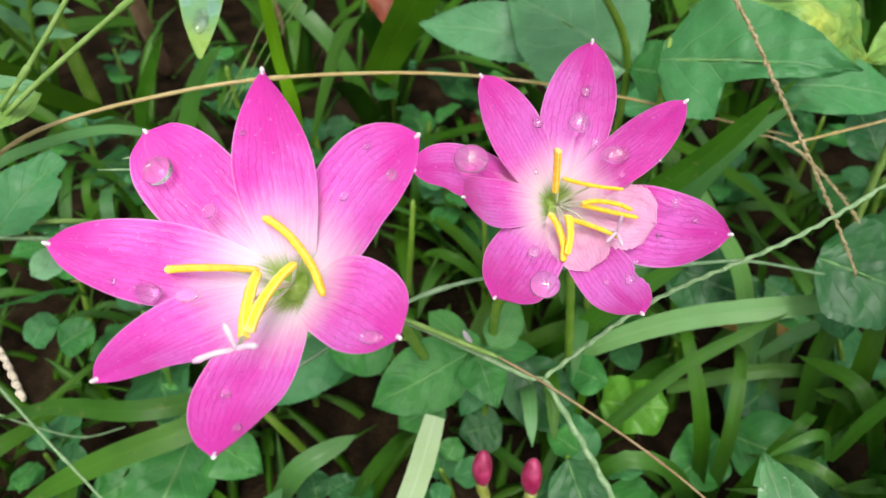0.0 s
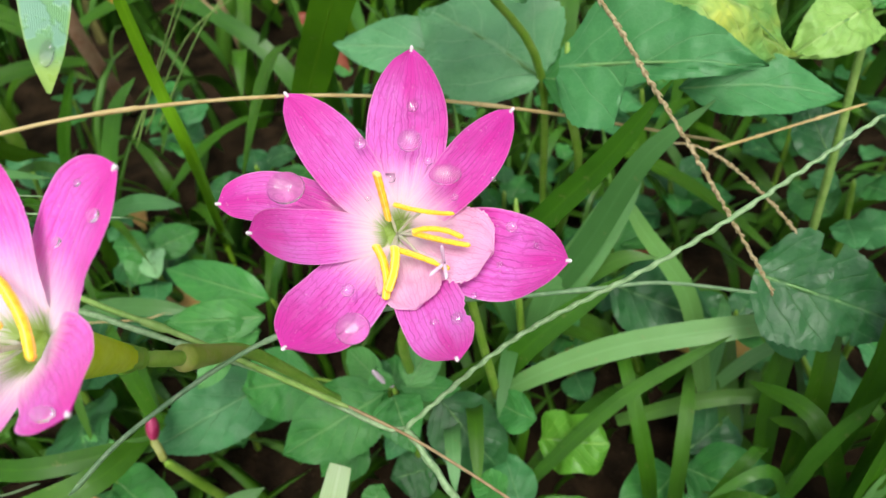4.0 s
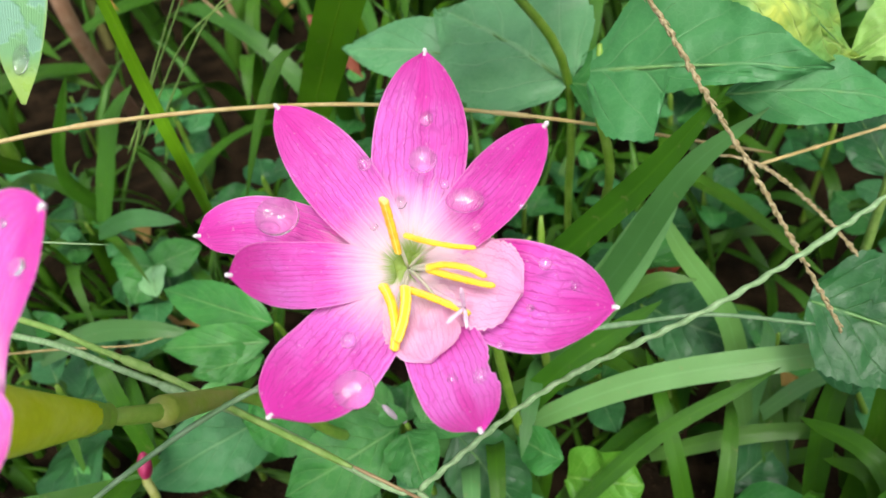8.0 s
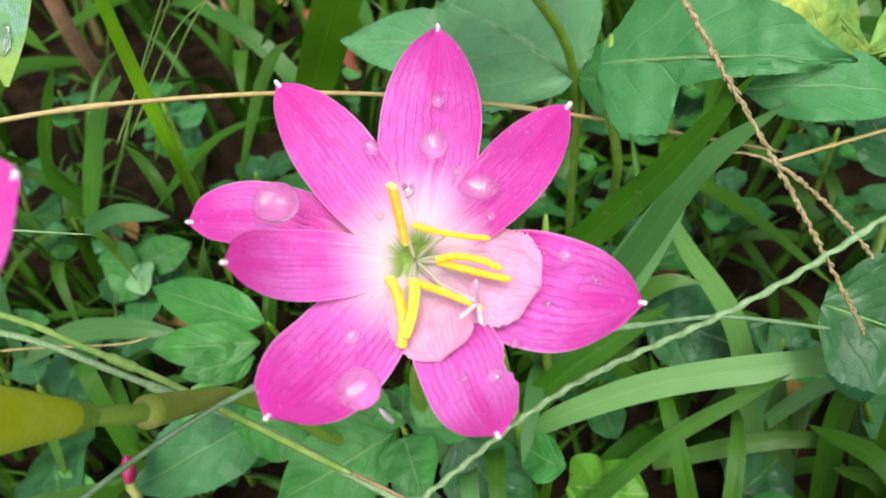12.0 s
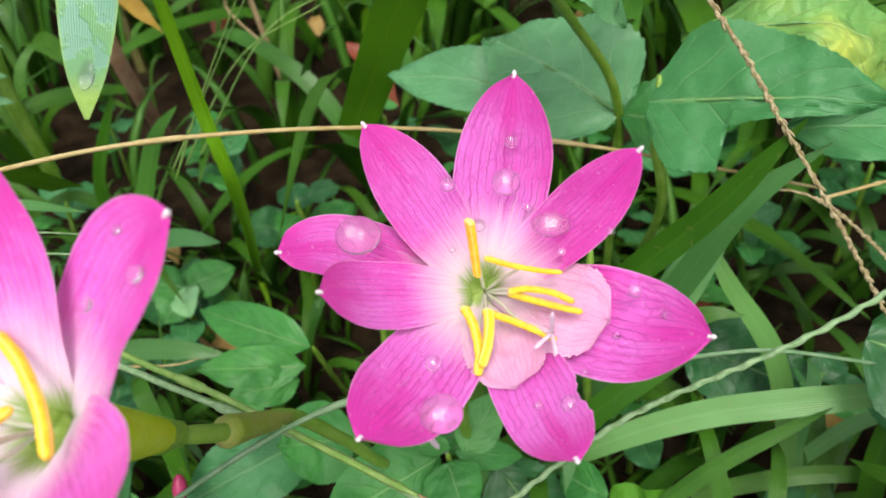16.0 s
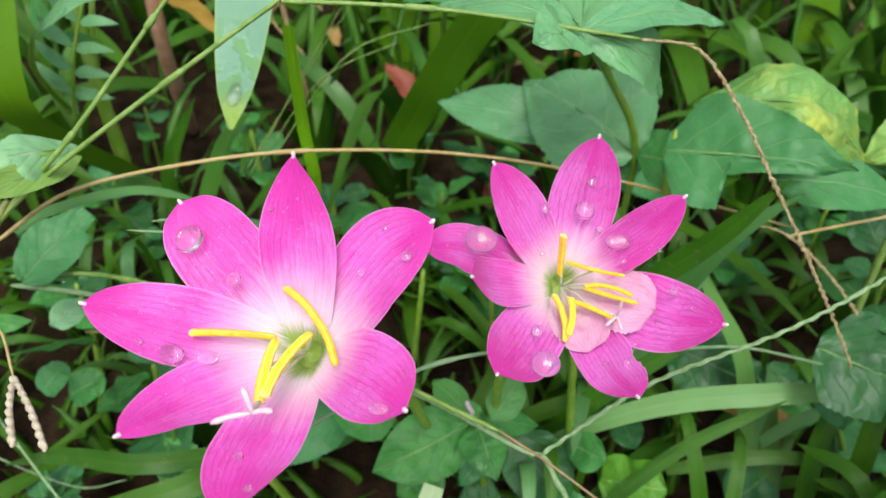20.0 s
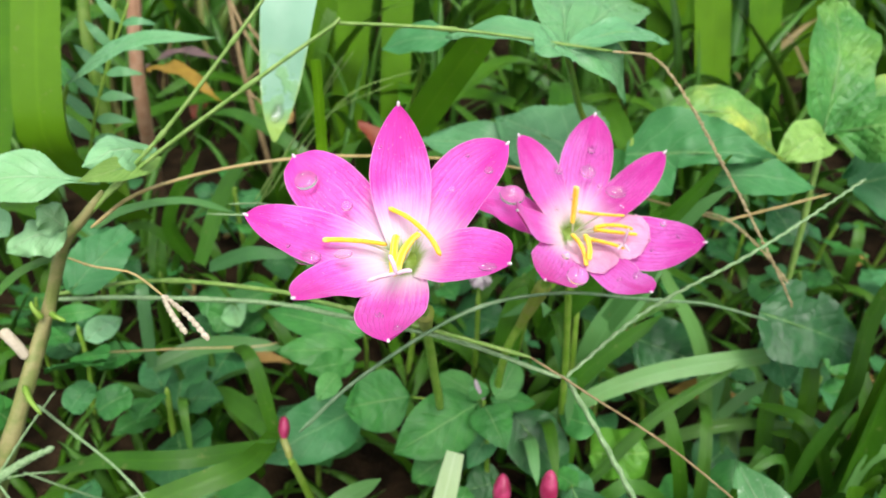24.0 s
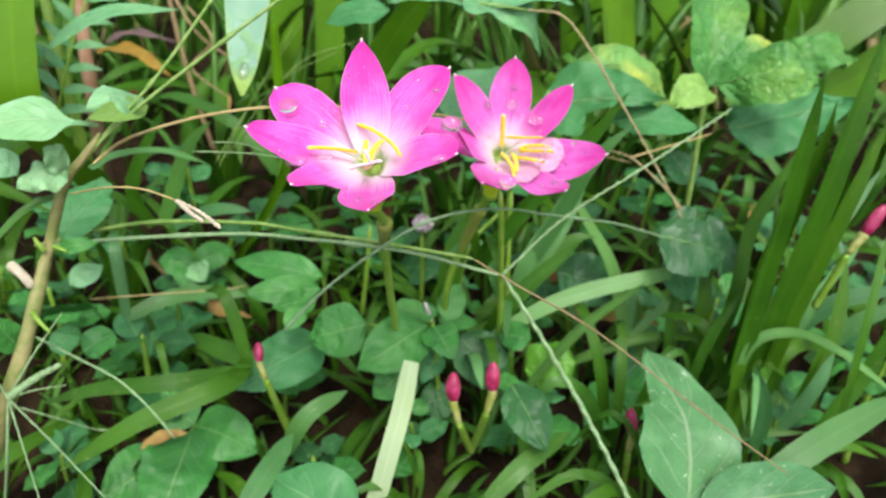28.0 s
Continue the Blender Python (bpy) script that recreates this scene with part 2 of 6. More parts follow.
def hanging_material():
    """Bluish strap leaf whose yellow-green tip is soaked by rain in patches."""
    a = Mat("hanging_leaf", 0.3, 0.25, 0.1)
    u, v = a.uv()
    nerve = a.step(a.math("ABSOLUTE", a.math("SUBTRACT", a.math("FRACT", a.math("MULTIPLY", u, 22.0)), 0.5)), 0.0, 0.3, 1.0, 0.0)
    body = a.mix(a.step(a.noise(45.0, 4.0), 0.3, 0.7), (0.20, 0.42, 0.27), (0.25, 0.49, 0.33))
    body = a.mix(a.math("MULTIPLY", nerve, 0.08), body, (0.14, 0.42, 0.26))
    soaked = a.math("MULTIPLY", a.step(a.noise(170.0, 3.0), 0.44, 0.56), a.math("MULTIPLY", a.step(v, 0.70, 0.80), a.step(v, 1.0, 0.94)))
    body = a.mix(a.math("MULTIPLY", soaked, 0.6), body, (0.18, 0.42, 0.10))
    rim = a.step(a.math("ABSOLUTE", a.math("SUBTRACT", u, 0.5)), 0.44, 0.5)
    body = a.mix(a.math("MAXIMUM", a.step(v, 0.90, 0.96, 0.0, 0.95), a.math("MULTIPLY", a.math("MULTIPLY", rim, a.step(v, 0.6, 0.8)), 0.6)), body, (0.36, 0.56, 0.10))
    a.colour(body, a.mix(0.4, body, (0.22, 0.42, 0.03)))
    a.put(a.p.inputs["Roughness"], a.step(soaked, 0.0, 1.0, 0.36, 0.06))
    a.bump(a.math("ADD", a.math("MULTIPLY", nerve, 0.5), a.math("MULTIPLY", soaked, 1.5)), 0.4, 0.0004)
    return a.m


def plain_material(name, one, two, scale=120.0, rough=0.6, bump=0.5, translucent=0.0, stretch=None):
    """Two mottled tones with grain at two scales."""
    a = Mat(name, rough, translucent)
    big, small = a.noise(scale, 4.0), a.noise(scale * 6.0, 3.0)
    body = a.mix(a.step(big, 0.35, 0.65), one, two)
    body = a.mix(a.math("MULTIPLY", small, 0.35), body, tuple(c * 0.55 for c in one))
    a.colour(body)
    a.bump(a.math("ADD", big, a.math("MULTIPLY", small, 0.6)), bump, 0.0006)
    return a.m


def water_material():
    a = Mat("water", 0.0)
    a.colour((1.0, 1.0, 1.0))
    a.p.inputs["Transmission Weight"].default_value = 0.97
    a.p.inputs["IOR"].default_value = 1.33
    return a.m


PETAL = petal_material("petal_pink", (0.88, 0.048, 0.55), (0.92, 0.215, 0.80), (0.95, 0.84, 0.91), (0.58, 0.020, 0.33), 0.54)
PETAL_ROSE = petal_material("petal_rose", (0.79, 0.038, 0.47), (0.86, 0.215, 0.75), (0.93, 0.80, 0.85), (0.46, 0.012, 0.25), 0.47)
TORN = petal_material("petal_torn", (0.86, 0.46, 0.70), (0.90, 0.60, 0.80), (0.92, 0.78, 0.80), (0.66, 0.20, 0.46), 0.7)
TIPWHITE = plain_material("petal_tip_white", (0.85, 0.8, 0.8), (0.9, 0.75, 0.82), 900.0, 0.5, 0.3)
ANTHER = anther_material()
FILAMENT = plain_material("filament_pale", (0.72, 0.80, 0.55), (0.86, 0.86, 0.74), 600.0, 0.4, 0.2, 0.4)
STYLE = plain_material("style_white", (0.90, 0.66, 0.80), (0.94, 0.80, 0.88), 600.0, 0.45, 0.3, 0.2)
THROAT = plain_material("throat_green", (0.30, 0.48, 0.06), (0.45, 0.62, 0.16), 500.0, 0.45, 0.3, 0.2)
STEM = plain_material("stem_green", (0.19, 0.37, 0.03), (0.29, 0.46, 0.07), 160.0, 0.4, 0.25, 0.1)
TUBE = plain_material("tube_green", (0.76, 0.86, 0.03), (0.84, 0.92, 0.10), 120.0, 0.25, 0.2, 0.30)
SPATHE = plain_material("spathe_brown", (0.32, 0.42, 0.05), (0.42, 0.42, 0.12), 150.0, 0.55, 0.5, 0.2)
BUDSHEATH = plain_material("bud_sheath", (0.26, 0.30, 0.05), (0.40, 0.42, 0.14), 200.0, 0.4, 0.4, 0.1)
BUD = plain_material("bud_crimson", (0.28, 0.010, 0.060), (0.46, 0.045, 0.14), 300.0, 0.35, 0.3)
WEED = leaf_material("weed_leaf", (0.052, 0.270, 0.046), (0.028, 0.170, 0.034), (0.22, 0.44, 0.14))
SOFT = leaf_material("weed_leaf_soft", (0.100, 0.350, 0.090), (0.065, 0.265, 0.060), (0.26, 0.48, 0.18))
LIME = leaf_material("weed_leaf_lime", (0.110, 0.350, 0.026), (0.080, 0.280, 0.020), (0.32, 0.56, 0.12))
WEED_PALE = leaf_material("weed_leaf_pale", (0.27, 0.56, 0.31), (0.20, 0.47, 0.20), (0.40, 0.60, 0.34), spots=0.2)
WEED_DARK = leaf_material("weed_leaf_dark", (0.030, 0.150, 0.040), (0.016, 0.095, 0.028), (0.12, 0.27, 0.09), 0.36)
WEED_TEAL = leaf_material("weed_leaf_bluish", (0.062, 0.270, 0.088), (0.040, 0.200, 0.060), (0.20, 0.42, 0.17), 0.47, 5.0)
WEED_YELLOW = leaf_material("weed_leaf_yellowed", (0.17, 0.40, 0.09), (0.11, 0.30, 0.06), (0.40, 0.52, 0.16), 0.45, 7.0, 0.0, (0.60, 0.66, 0.10), 0.3)
CRINKLED = leaf_material("weed_leaf_crinkled", (0.085, 0.31, 0.065), (0.045, 0.21, 0.040), (0.26, 0.46, 0.14), 0.36, 7.0, 0.0, (0.17, 0.38, 0.06), 0.35)
# Lighter than WEED_TEAL: the sky sheen on wet leaves is put into this colour.
STAR = leaf_material("weed_leaf_sky_sheen", (0.150, 0.41, 0.185), (0.105, 0.32, 0.130), (0.30, 0.55, 0.26), 0.30, 5.0)
YELLOWBACK = leaf_material("weed_leaf_underside", (0.25, 0.48, 0.12), (0.20, 0.41, 0.09), (0.45, 0.62, 0.22), 0.45, 9.0)
WEED_SPOT = leaf_material("weed_leaf_spotted", (0.085, 0.275, 0.100), (0.048, 0.185, 0.064), (0.34, 0.46, 0.27), 0.40, 5.0, 0.75)
BLADE = blade_material("grass_blade", (0.056, 0.200, 0.019), (0.029, 0.122, 0.012))
BRIGHT = blade_material("stalk_bright", (0.165, 0.420, 0.012), (0.125, 0.340, 0.008), 0.42, 10.0, 0.2, coat=0.0)
BLADE_PALE = blade_material("grass_blade_pale", (0.125, 0.36, 0.115), (0.085, 0.26, 0.070), 0.45, 12.0, 0.6)
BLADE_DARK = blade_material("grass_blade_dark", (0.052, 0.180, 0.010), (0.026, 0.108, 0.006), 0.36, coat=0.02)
STRAP = blade_material("strap_leaf", (0.095, 0.270, 0.010), (0.055, 0.180, 0.006), 0.38, 22.0, 0.14, coat=0.0)
HANG = hanging_material()
BLUISH = blade_material("grass_blade_bluish", (0.068, 0.230, 0.066), (0.038, 0.150, 0.044), 0.33, 14.0, 0.3)
GRASS = blade_material("grass_mixed", (0.076, 0.245, 0.025), (0.036, 0.134, 0.014), 0.42, 8.0, 0.4, True, 0.07)
STRAW = plain_material("straw", (0.46, 0.34, 0.12), (0.56, 0.44, 0.20), 220.0, 0.55, 0.5)
SEEDPALE = plain_material("seed_head_pale", (0.56, 0.48, 0.34), (0.68, 0.60, 0.46), 500.0, 0.7, 0.9)
WITHERED = plain_material("petal_withered", (0.62, 0.50, 0.58), (0.78, 0.72, 0.72), 500.0, 0.6, 0.5, 0.3)
OCHRE = plain_material("dead_leaf_ochre", (0.30, 0.18, 0.012), (0.38, 0.24, 0.025), 130.0, 0.5, 0.6, 0.15)
PURPLE = plain_material("dead_leaf_dark", (0.10, 0.06, 0.06), (0.16, 0.10, 0.09), 130.0, 0.5, 0.6)
SEED = plain_material("seed_spike_tan", (0.34, 0.25, 0.10), (0.62, 0.52, 0.30), 1100.0, 0.7, 0.9)
PALESTALK = plain_material("stalk_pale_green", (0.21, 0.36, 0.15), (0.33, 0.49, 0.25), 700.0, 0.5, 0.8)
GREENSTALK = plain_material("stalk_green", (0.16, 0.30, 0.05), (0.26, 0.40, 0.10), 260.0, 0.5, 0.4)
GREYSTALK = plain_material("stalk_grey_green", (0.13, 0.25, 0.11), (0.22, 0.34, 0.18), 260.0, 0.5, 0.4)
BROWNSTALK = plain_material("stalk_brown", (0.24, 0.16, 0.07), (0.34, 0.25, 0.12), 240.0, 0.65, 0.7)
REDSTALK = plain_material("stalk_rust", (0.38, 0.20, 0.11), (0.48, 0.29, 0.18), 120.0, 0.65, 0.6)
WEEDSTEM = plain_material("weed_stem", (0.20, 0.24, 0.06), (0.35, 0.31, 0.13), 180.0, 0.55, 0.7)
DRYLEAF = plain_material("dry_leaf", (0.36, 0.21, 0.05), (0.50, 0.34, 0.10), 130.0, 0.65, 0.8, 0.1)
REDLEAF = plain_material("rust_leaf", (0.22, 0.038, 0.014), (0.30, 0.075, 0.028), 130.0, 0.55, 0.6, 0.15)


def soil_material():
    """Dark damp earth near the flowers, closed green lawn further off."""
    a = Mat("soil", 1.0)
    a.p.inputs["Specular IOR Level"].default_value = 0.06
    big, small = a.noise(60.0, 4.0), a.noise(400.0, 3.0)
    body = a.mix(a.step(big, 0.35, 0.65), (0.013, 0.009, 0.005), (0.036, 0.023, 0.012))
    body = a.mix(a.step(small, 0.62, 0.75, 0.0, 0.5), body, (0.095, 0.060, 0.034))
    far = a.n.new("ShaderNodeVectorMath")
    far.operation = "LENGTH"
    a.l.new(a.place(), far.inputs[0])
    lawn = a.mix(a.step(a.noise(9.0, 5.0), 0.35, 0.65), (0.020, 0.065, 0.008), (0.055, 0.150, 0.020))
    a.colour(a.mix(a.step(a.math("ADD", far.outputs["Value"], big), 1.3, 2.8), body, lawn))
    a.bump(a.math("ADD", big, a.math("MULTIPLY", small, 0.8)), 1.0, 0.002)
    return a.m


SOIL = soil_material()
RIBBED = blade_material("blade_ribbed", (0.36, 0.54, 0.36), (0.26, 0.46, 0.22), 0.5, 9.0, 1.0)
WATER = water_material()


# ---------------------------------------------------------------- shapes
def V(*p):
    return np.array(p, float)


def unit(v):
    return v / max(np.linalg.norm(v), 1e-9)


def smooth(points, n):
    """n places along a smooth curve through the points, evenly spaced by length."""
    p = np.array(points, float)
    if len(p) == 2:
        return p[0] + (p[1] - p[0]) * np.linspace(0, 1, n)[:, None]
    q = np.vstack([2 * p[0] - p[1], p, 2 * p[-1] - p[-2]])
    out = []
    for i in range(len(p) - 1):
        a, b, c, d = q[i:i + 4]
        for t in np.linspace(0, 1, 24, endpoint=False):
            out.append(0.5 * (2 * b + (c - a) * t + (2 * a - 5 * b + 4 * c - d) * t * t + (3 * b - a - 3 * c + d) * t ** 3))
    out = np.array(out + [p[-1]])
    run = np.concatenate([[0], np.cumsum(np.linalg.norm(np.diff(out, axis=0), axis=1))])
    at = np.linspace(0, run[-1], n)
    return np.stack([np.interp(at, run, out[:, k]) for k in range(3)], axis=1)


def ramp(table, s):
    """Smooth profile through evenly spaced values."""
    k = smooth([(i, v, 0) for i, v in enumerate(table)], 200)
    return np.interp(s * (len(table) - 1), k[:, 0], k[:, 1])


def ring_mesh(name, rings, uvs, mat):
    """Joins rings of equal count into one closed mesh, with a UV map."""
    n, m = len(rings), len(rings[0])
    verts = [tuple(v) for r in rings for v in r]
    faces, coords = [], []
    for i in range(n - 1):
        for j in range(m):
            k = (j + 1) % m
            ids = (i * m + j, i * m + k, (i + 1) * m + k, (i + 1) * m + j)
            faces.append(ids)
            coords += [uvs[x] for x in ids]
    for ids in (tuple(range(m - 1, -1, -1)), tuple(range((n - 1) * m, n * m))):
        faces.append(ids)
        coords += [uvs[x] for x in ids]
    me = bpy.data.meshes.new(name)
    me.from_pydata(verts, [], faces)
    me.uv_layers.new(name="UVMap").data.foreach_set("uv", np.array(coords, np.float32).ravel())
    me.polygons.foreach_set("use_smooth", [True] * len(faces))
    me.materials.append(mat)
    me.update()
    return me


def tube(name, points, r0, r1, mat, n=24, sides=8, wave=0.0, turns=0.0, knots=0.0, ends=True, lobed=0.0):
    """Stalk of round section along a curve; wave and turns make it spiral, knots make it swell."""
    c = smooth(points, n)
    t = np.gradient(c, axis=0)
    s = np.linspace(0, 1, n)
    rings, uvs = [], []
    ref = V(0.31, 0.52, 0.79)
    for i in range(n):
        d = unit(t[i])
        a = unit(np.cross(d, ref))
        b = np.cross(d, a)
        r = r0 + (r1 - r0) * s[i]
        if knots:
            r *= 1 + knots * abs(math.sin(s[i] * turns * math.pi + 0.7))
        if ends and i in (0, n - 1):
            r *= 0.45
        o = c[i] + wave * (math.sin(s[i] * turns * 2 * math.pi) * a + 0.6 * math.cos(s[i] * turns * 2 * math.pi) * b)
        ring = []
        for j in range(sides):
            q = 2 * math.pi * j / sides
            f = r * (1 + lobed * math.cos(2 * q))
            ring.append(o + f * (math.cos(q) * a + math.sin(q) * b))
            uvs.append((j / sides, s[i]))
        rings.append(ring)
    return ring_mesh(name, rings, uvs, mat)


def sheet(name, points, half, table, mat, face=(0.0, -0.6, 0.8), n=24, across=7, thick=0.0003, cup=0.0, fold=0.0, teeth=0, tooth=0.08, ripple=0.0, waves=3.0, twist=0.0, ragged=0.0, seed=1, bites=(), crinkle=0.0):
    """Leaf, blade or petal: a thin lens-shaped body along a curve. half: the greatest half width; table: the outline; cup and fold: how the sides rise."""
    rng = random.Random(seed)
    s = 1 - (1 - np.linspace(0, 1, n)) ** 1.4
    dense = smooth(points, 4 * n)
    c = np.stack([np.interp(s, np.linspace(0, 1, 4 * n), dense[:, k]) for k in range(3)], axis=1)
    t = np.gradient(c, axis=0)
    if np.linalg.norm(np.cross(unit(c[-1] - c[0]), unit(np.array(face)))) < 0.45:
        face = (0.0, -1.0, -0.1)
    w = half * ramp(table, s)
    us = np.linspace(-1, 1, across)
    order = [(u, 1) for u in us] + [(u, -1) for u in us[-2:0:-1]]
    jag = [[1 + ragged * rng.uniform(-1, 0.3) for _ in range(n)] for _ in range(2)]
    for where, first, last, keep in bites:
        for i in range(n):
            if first <= s[i] <= last:
                jag[where][i] *= keep
    phase = rng.uniform(0, 6)
    rings, uvs = [], []
    for i in range(n):
        d = unit(t[i])
        side = unit(np.cross(d, np.array(face)))
        up = np.cross(side, d)
        if twist:
            q = twist * s[i]
            side, up = math.cos(q) * side + math.sin(q) * up, math.cos(q) * up - math.sin(q) * side
        ring = []
        for u, top in order:
            wide = w[i] * jag[0 if u < 0 else 1][i]
            pull = 0.0
            if teeth and abs(u) > 0.99:
                wide *= 1 + tooth * ((s[i] * teeth) % 1.0 - 0.5)
            rise = wide * (cup * u * u + fold * abs(u))
            rise += ripple * half * u * u * math.sin(s[i] * waves * 2 * math.pi + (phase if u < 0 else phase + 2.1))
            if crinkle:
                rise += crinkle * half * (noise.noise((u * 2.2 + seed, s[i] * 5.0, seed * 0.7)) + 0.5 * noise.noise((u * 5.0, s[i] * 11.0, seed * 0.3)))
            ring.append(c[i] + side * (u * wide) + up * (rise + top * 0.5 * thick * (1 - u * u)))
            uvs.append((0.5 + u / 2, s[i]))
        rings.append(ring)
    me = ring_mesh(name, rings, uvs, mat)
    me.set_sharp_from_angle(angle=radians(75))
    return me


def part(name, me, parent, label=""):
    ob = new(name, me)
    ob.parent = parent
    if parent.parent is None:
        ob.matrix_parent_inverse = parent.matrix_basis.inverted()
    if label:
        ob["label"] = label
    return ob


def thing(name, at, label, category, group=""):
    ob = new(name)
    ob.location = at
    ob.empty_display_size = 0.01
    return tagged(ob, label, category, group)


def solo(name, me, label, category, group="", kind=""):
    """A thing of one mesh, with its origin at the mesh's lowest place."""
    co = np.empty(len(me.vertices) * 3)
    me.vertices.foreach_get("co", co)
    co = co.reshape(-1, 3)
    low = co[co[:, 2].argmin()].copy()
    me.vertices.foreach_set("co", (co - low).ravel())
    me.update()
    ob = new(name, me)
    ob.location = low
    return tagged(ob, label, category, group, kind)


LEAF = (0.05, 0.62, 0.95, 1.0, 0.9, 0.68, 0.40, 0.03)
OVAL = (0.06, 0.72, 0.98, 1.0, 0.94, 0.76, 0.44, 0.02)
HEART = (0.30, 0.92, 1.0, 0.94, 0.80, 0.58, 0.32, 0.03)
GRASSY = (0.75, 0.9, 1.0, 1.0, 0.95, 0.85, 0.62, 0.04)
STRAPPY = (0.9, 0.95, 1.0, 1.0, 1.0, 0.96, 0.8, 0.25)
CUT = (0.85, 1.0, 1.0, 1.0, 1.0, 1.0, 0.97, 0.80)


def outline(peak, power, round_off, base):
    """The outline of a petal: narrow at its base, widest at peak, then a rounded taper."""
    table = []
    for k in range(21):
        q = k / 20
        if q < peak:
            table.append(base + (1 - base) * math.sin(0.5 * math.pi * q / peak) ** 1.15)
        else:
            table.append(max(0.03, (1 - ((q - peak) / (1 - peak)) ** power) ** round_off))
    return tuple(table)


PETALS = outline(0.55, 2.3, 0.70, 0.45)
BLUNT = outline(0.58, 2.8, 0.58, 0.45)
POINTED = outline(0.52, 2.0, 0.85, 0.45)


# ---------------------------------------------------------------- ground
def ground():
    """One sheet that reaches the horizon, lumpy near the plants."""
    xs = np.concatenate([[-60, -12, -3, -1.2], np.linspace(-0.8, 1.0, 61), [1.6, 4, 14, 60]])
    ys = np.concatenate([[-60, -12, -3, -0.8], np.linspace(-0.4, 1.6, 67), [2.4, 5, 14, 60]])
    verts, faces = [], []
    for y in ys:
        for x in xs:
            near = 1.0 if -0.8 <= x <= 1.0 and -0.4 <= y <= 1.6 else 0.0
            verts.append((x, y, near * (0.012 * noise.noise((x * 9, y * 9, 0)) + 0.006 * noise.noise((x * 40, y * 40, 3)))))
    k = len(xs)
    for j in range(len(ys) - 1):
        for i in range(k - 1):
            faces.append((j * k + i, j * k + i + 1, (j + 1) * k + i + 1, (j + 1) * k + i))
    me = bpy.data.meshes.new("ground")
    me.from_pydata(verts, [], faces)
    me.polygons.foreach_set("use_smooth", [True] * len(faces))
    me.materials.append(SOIL)
    tagged(new("ground", me), "dark damp garden soil under dense grass", "ground", kind="structure")


ground()


# ---------------------------------------------------------------- rain lilies
def petal(parent, throat, mid, tip, half, axis, cup=0.18, mat=PETAL, table=PETALS, nub=True, seed=1, back=0.0, bites=()):
    throat, mid, tip, axis = V(*throat), V(*mid), V(*tip), V(*axis)
    start = throat - 0.003 * axis + 0.0020 * unit(mid - throat)
    ob = part("petal", sheet("petal", [start, throat + 0.36 * (mid - throat) - 0.0012 * axis, mid - back * axis, tip], half, table, mat, axis, 48, 15, 0.00040, cup, 0.0, ripple=0.06, waves=1.6, seed=seed, crinkle=0.035, bites=bites), parent)
    if nub:
        d = unit(tip - mid)
        part("petal_tip", tube("petal_tip", [tip - 0.0007 * d, tip - 0.0001 * d + 0.0001 * axis, tip + 0.0003 * d + 0.0004 * axis], 0.00032, 0.00024, TIPWHITE, 7, 8, knots=0.4, turns=2), ob, "white petal tip")
    return ob


def anther(parent, root, one, two, bend, r=0.00072):
    """A curved pollen-covered anther from one to two, on a thin filament from root."""
    one, two, bend, root = V(*one), V(*two), V(*bend), V(*root)
    mid = 0.5 * (one + two) + bend
    a = part("anther", tube("anther", [one, 0.5 * (one + mid) + 0.3 * bend, mid, 0.5 * (two + mid) + 0.3 * bend, two], r, r * 0.8, ANTHER, 32, 12, knots=0.10, turns=5, lobed=0.28), parent, "curled yellow anther")
    part("filament", tube("filament", [root, 0.5 * (root + mid) + V(0, 0, 0.0006), mid], 0.00035, 0.00025, FILAMENT, 8, 6), a)


def lily_stem(parent, throat, axis, path):
    """path: ovary, tip of the spathe, end of the spathe, then the stem down to the soil."""
    throat, axis = V(*throat), V(*axis)
    neck = throat - 0.006 * axis
    low, sheath, end = (V(*p) for p in path[:3])
    part("perianth_tube", tube("perianth_tube", [throat - 0.0012 * axis, neck, 0.4 * neck + 0.6 * low, low], 0.0054, 0.0024, TUBE, 18, 14, ends=False), parent, "yellow-green flower tube")
    d = unit(sheath - low)
    part("ovary", tube("ovary", [low - 0.003 * d, low - 0.001 * d, low + 0.001 * d, low + 0.0035 * d], 0.0023, 0.0019, STEM, 10, 12, knots=0.35, turns=1), parent, "green swollen ovary")
    part("stem", tube("stem", [low] + [V(*p) for p in path[1:]], 0.0016, 0.0017, STEM, 44, 10), parent, "smooth green stem")
    part("spathe", tube("spathe", [sheath - 0.001 * unit(end - sheath), 0.75 * sheath + 0.25 * end, 0.4 * sheath + 0.6 * end, end], 0.0028, 0.0016, SPATHE, 22, 12, knots=0.06, turns=2), parent, "papery brownish spathe")


def funnel(parent, throat, axis, r=0.0034):
    """The green hollow at the heart of the flower."""
    throat, axis = V(*throat) - 0.0016 * V(*axis), V(*axis)
    a = unit(np.cross(axis, V(1, 0.2, 0)))
    b = np.cross(axis, a)
    rings, uvs = [], []
    prof = [(0.95, 0.0012), (0.8, -0.0004), (0.55, -0.0022), (0.3, -0.0040), (0.08, -0.0050), (0.08, -0.0056), (0.6, -0.0034), (1.0, 0.0006)]
    for k, (q, h) in enumerate(prof):
        ring = []
        for j in range(24):
            g = 2 * math.pi * j / 24
            lobed = 1 + 0.08 * math.cos(6 * g)
            ring.append(throat + axis * h + r * q * lobed * (math.cos(g) * a + math.sin(g) * b))
            uvs.append((j / 24, k / 8))
        rings.append(ring)
    part("throat", ring_mesh("throat", rings, uvs, THROAT), parent, "green throat")


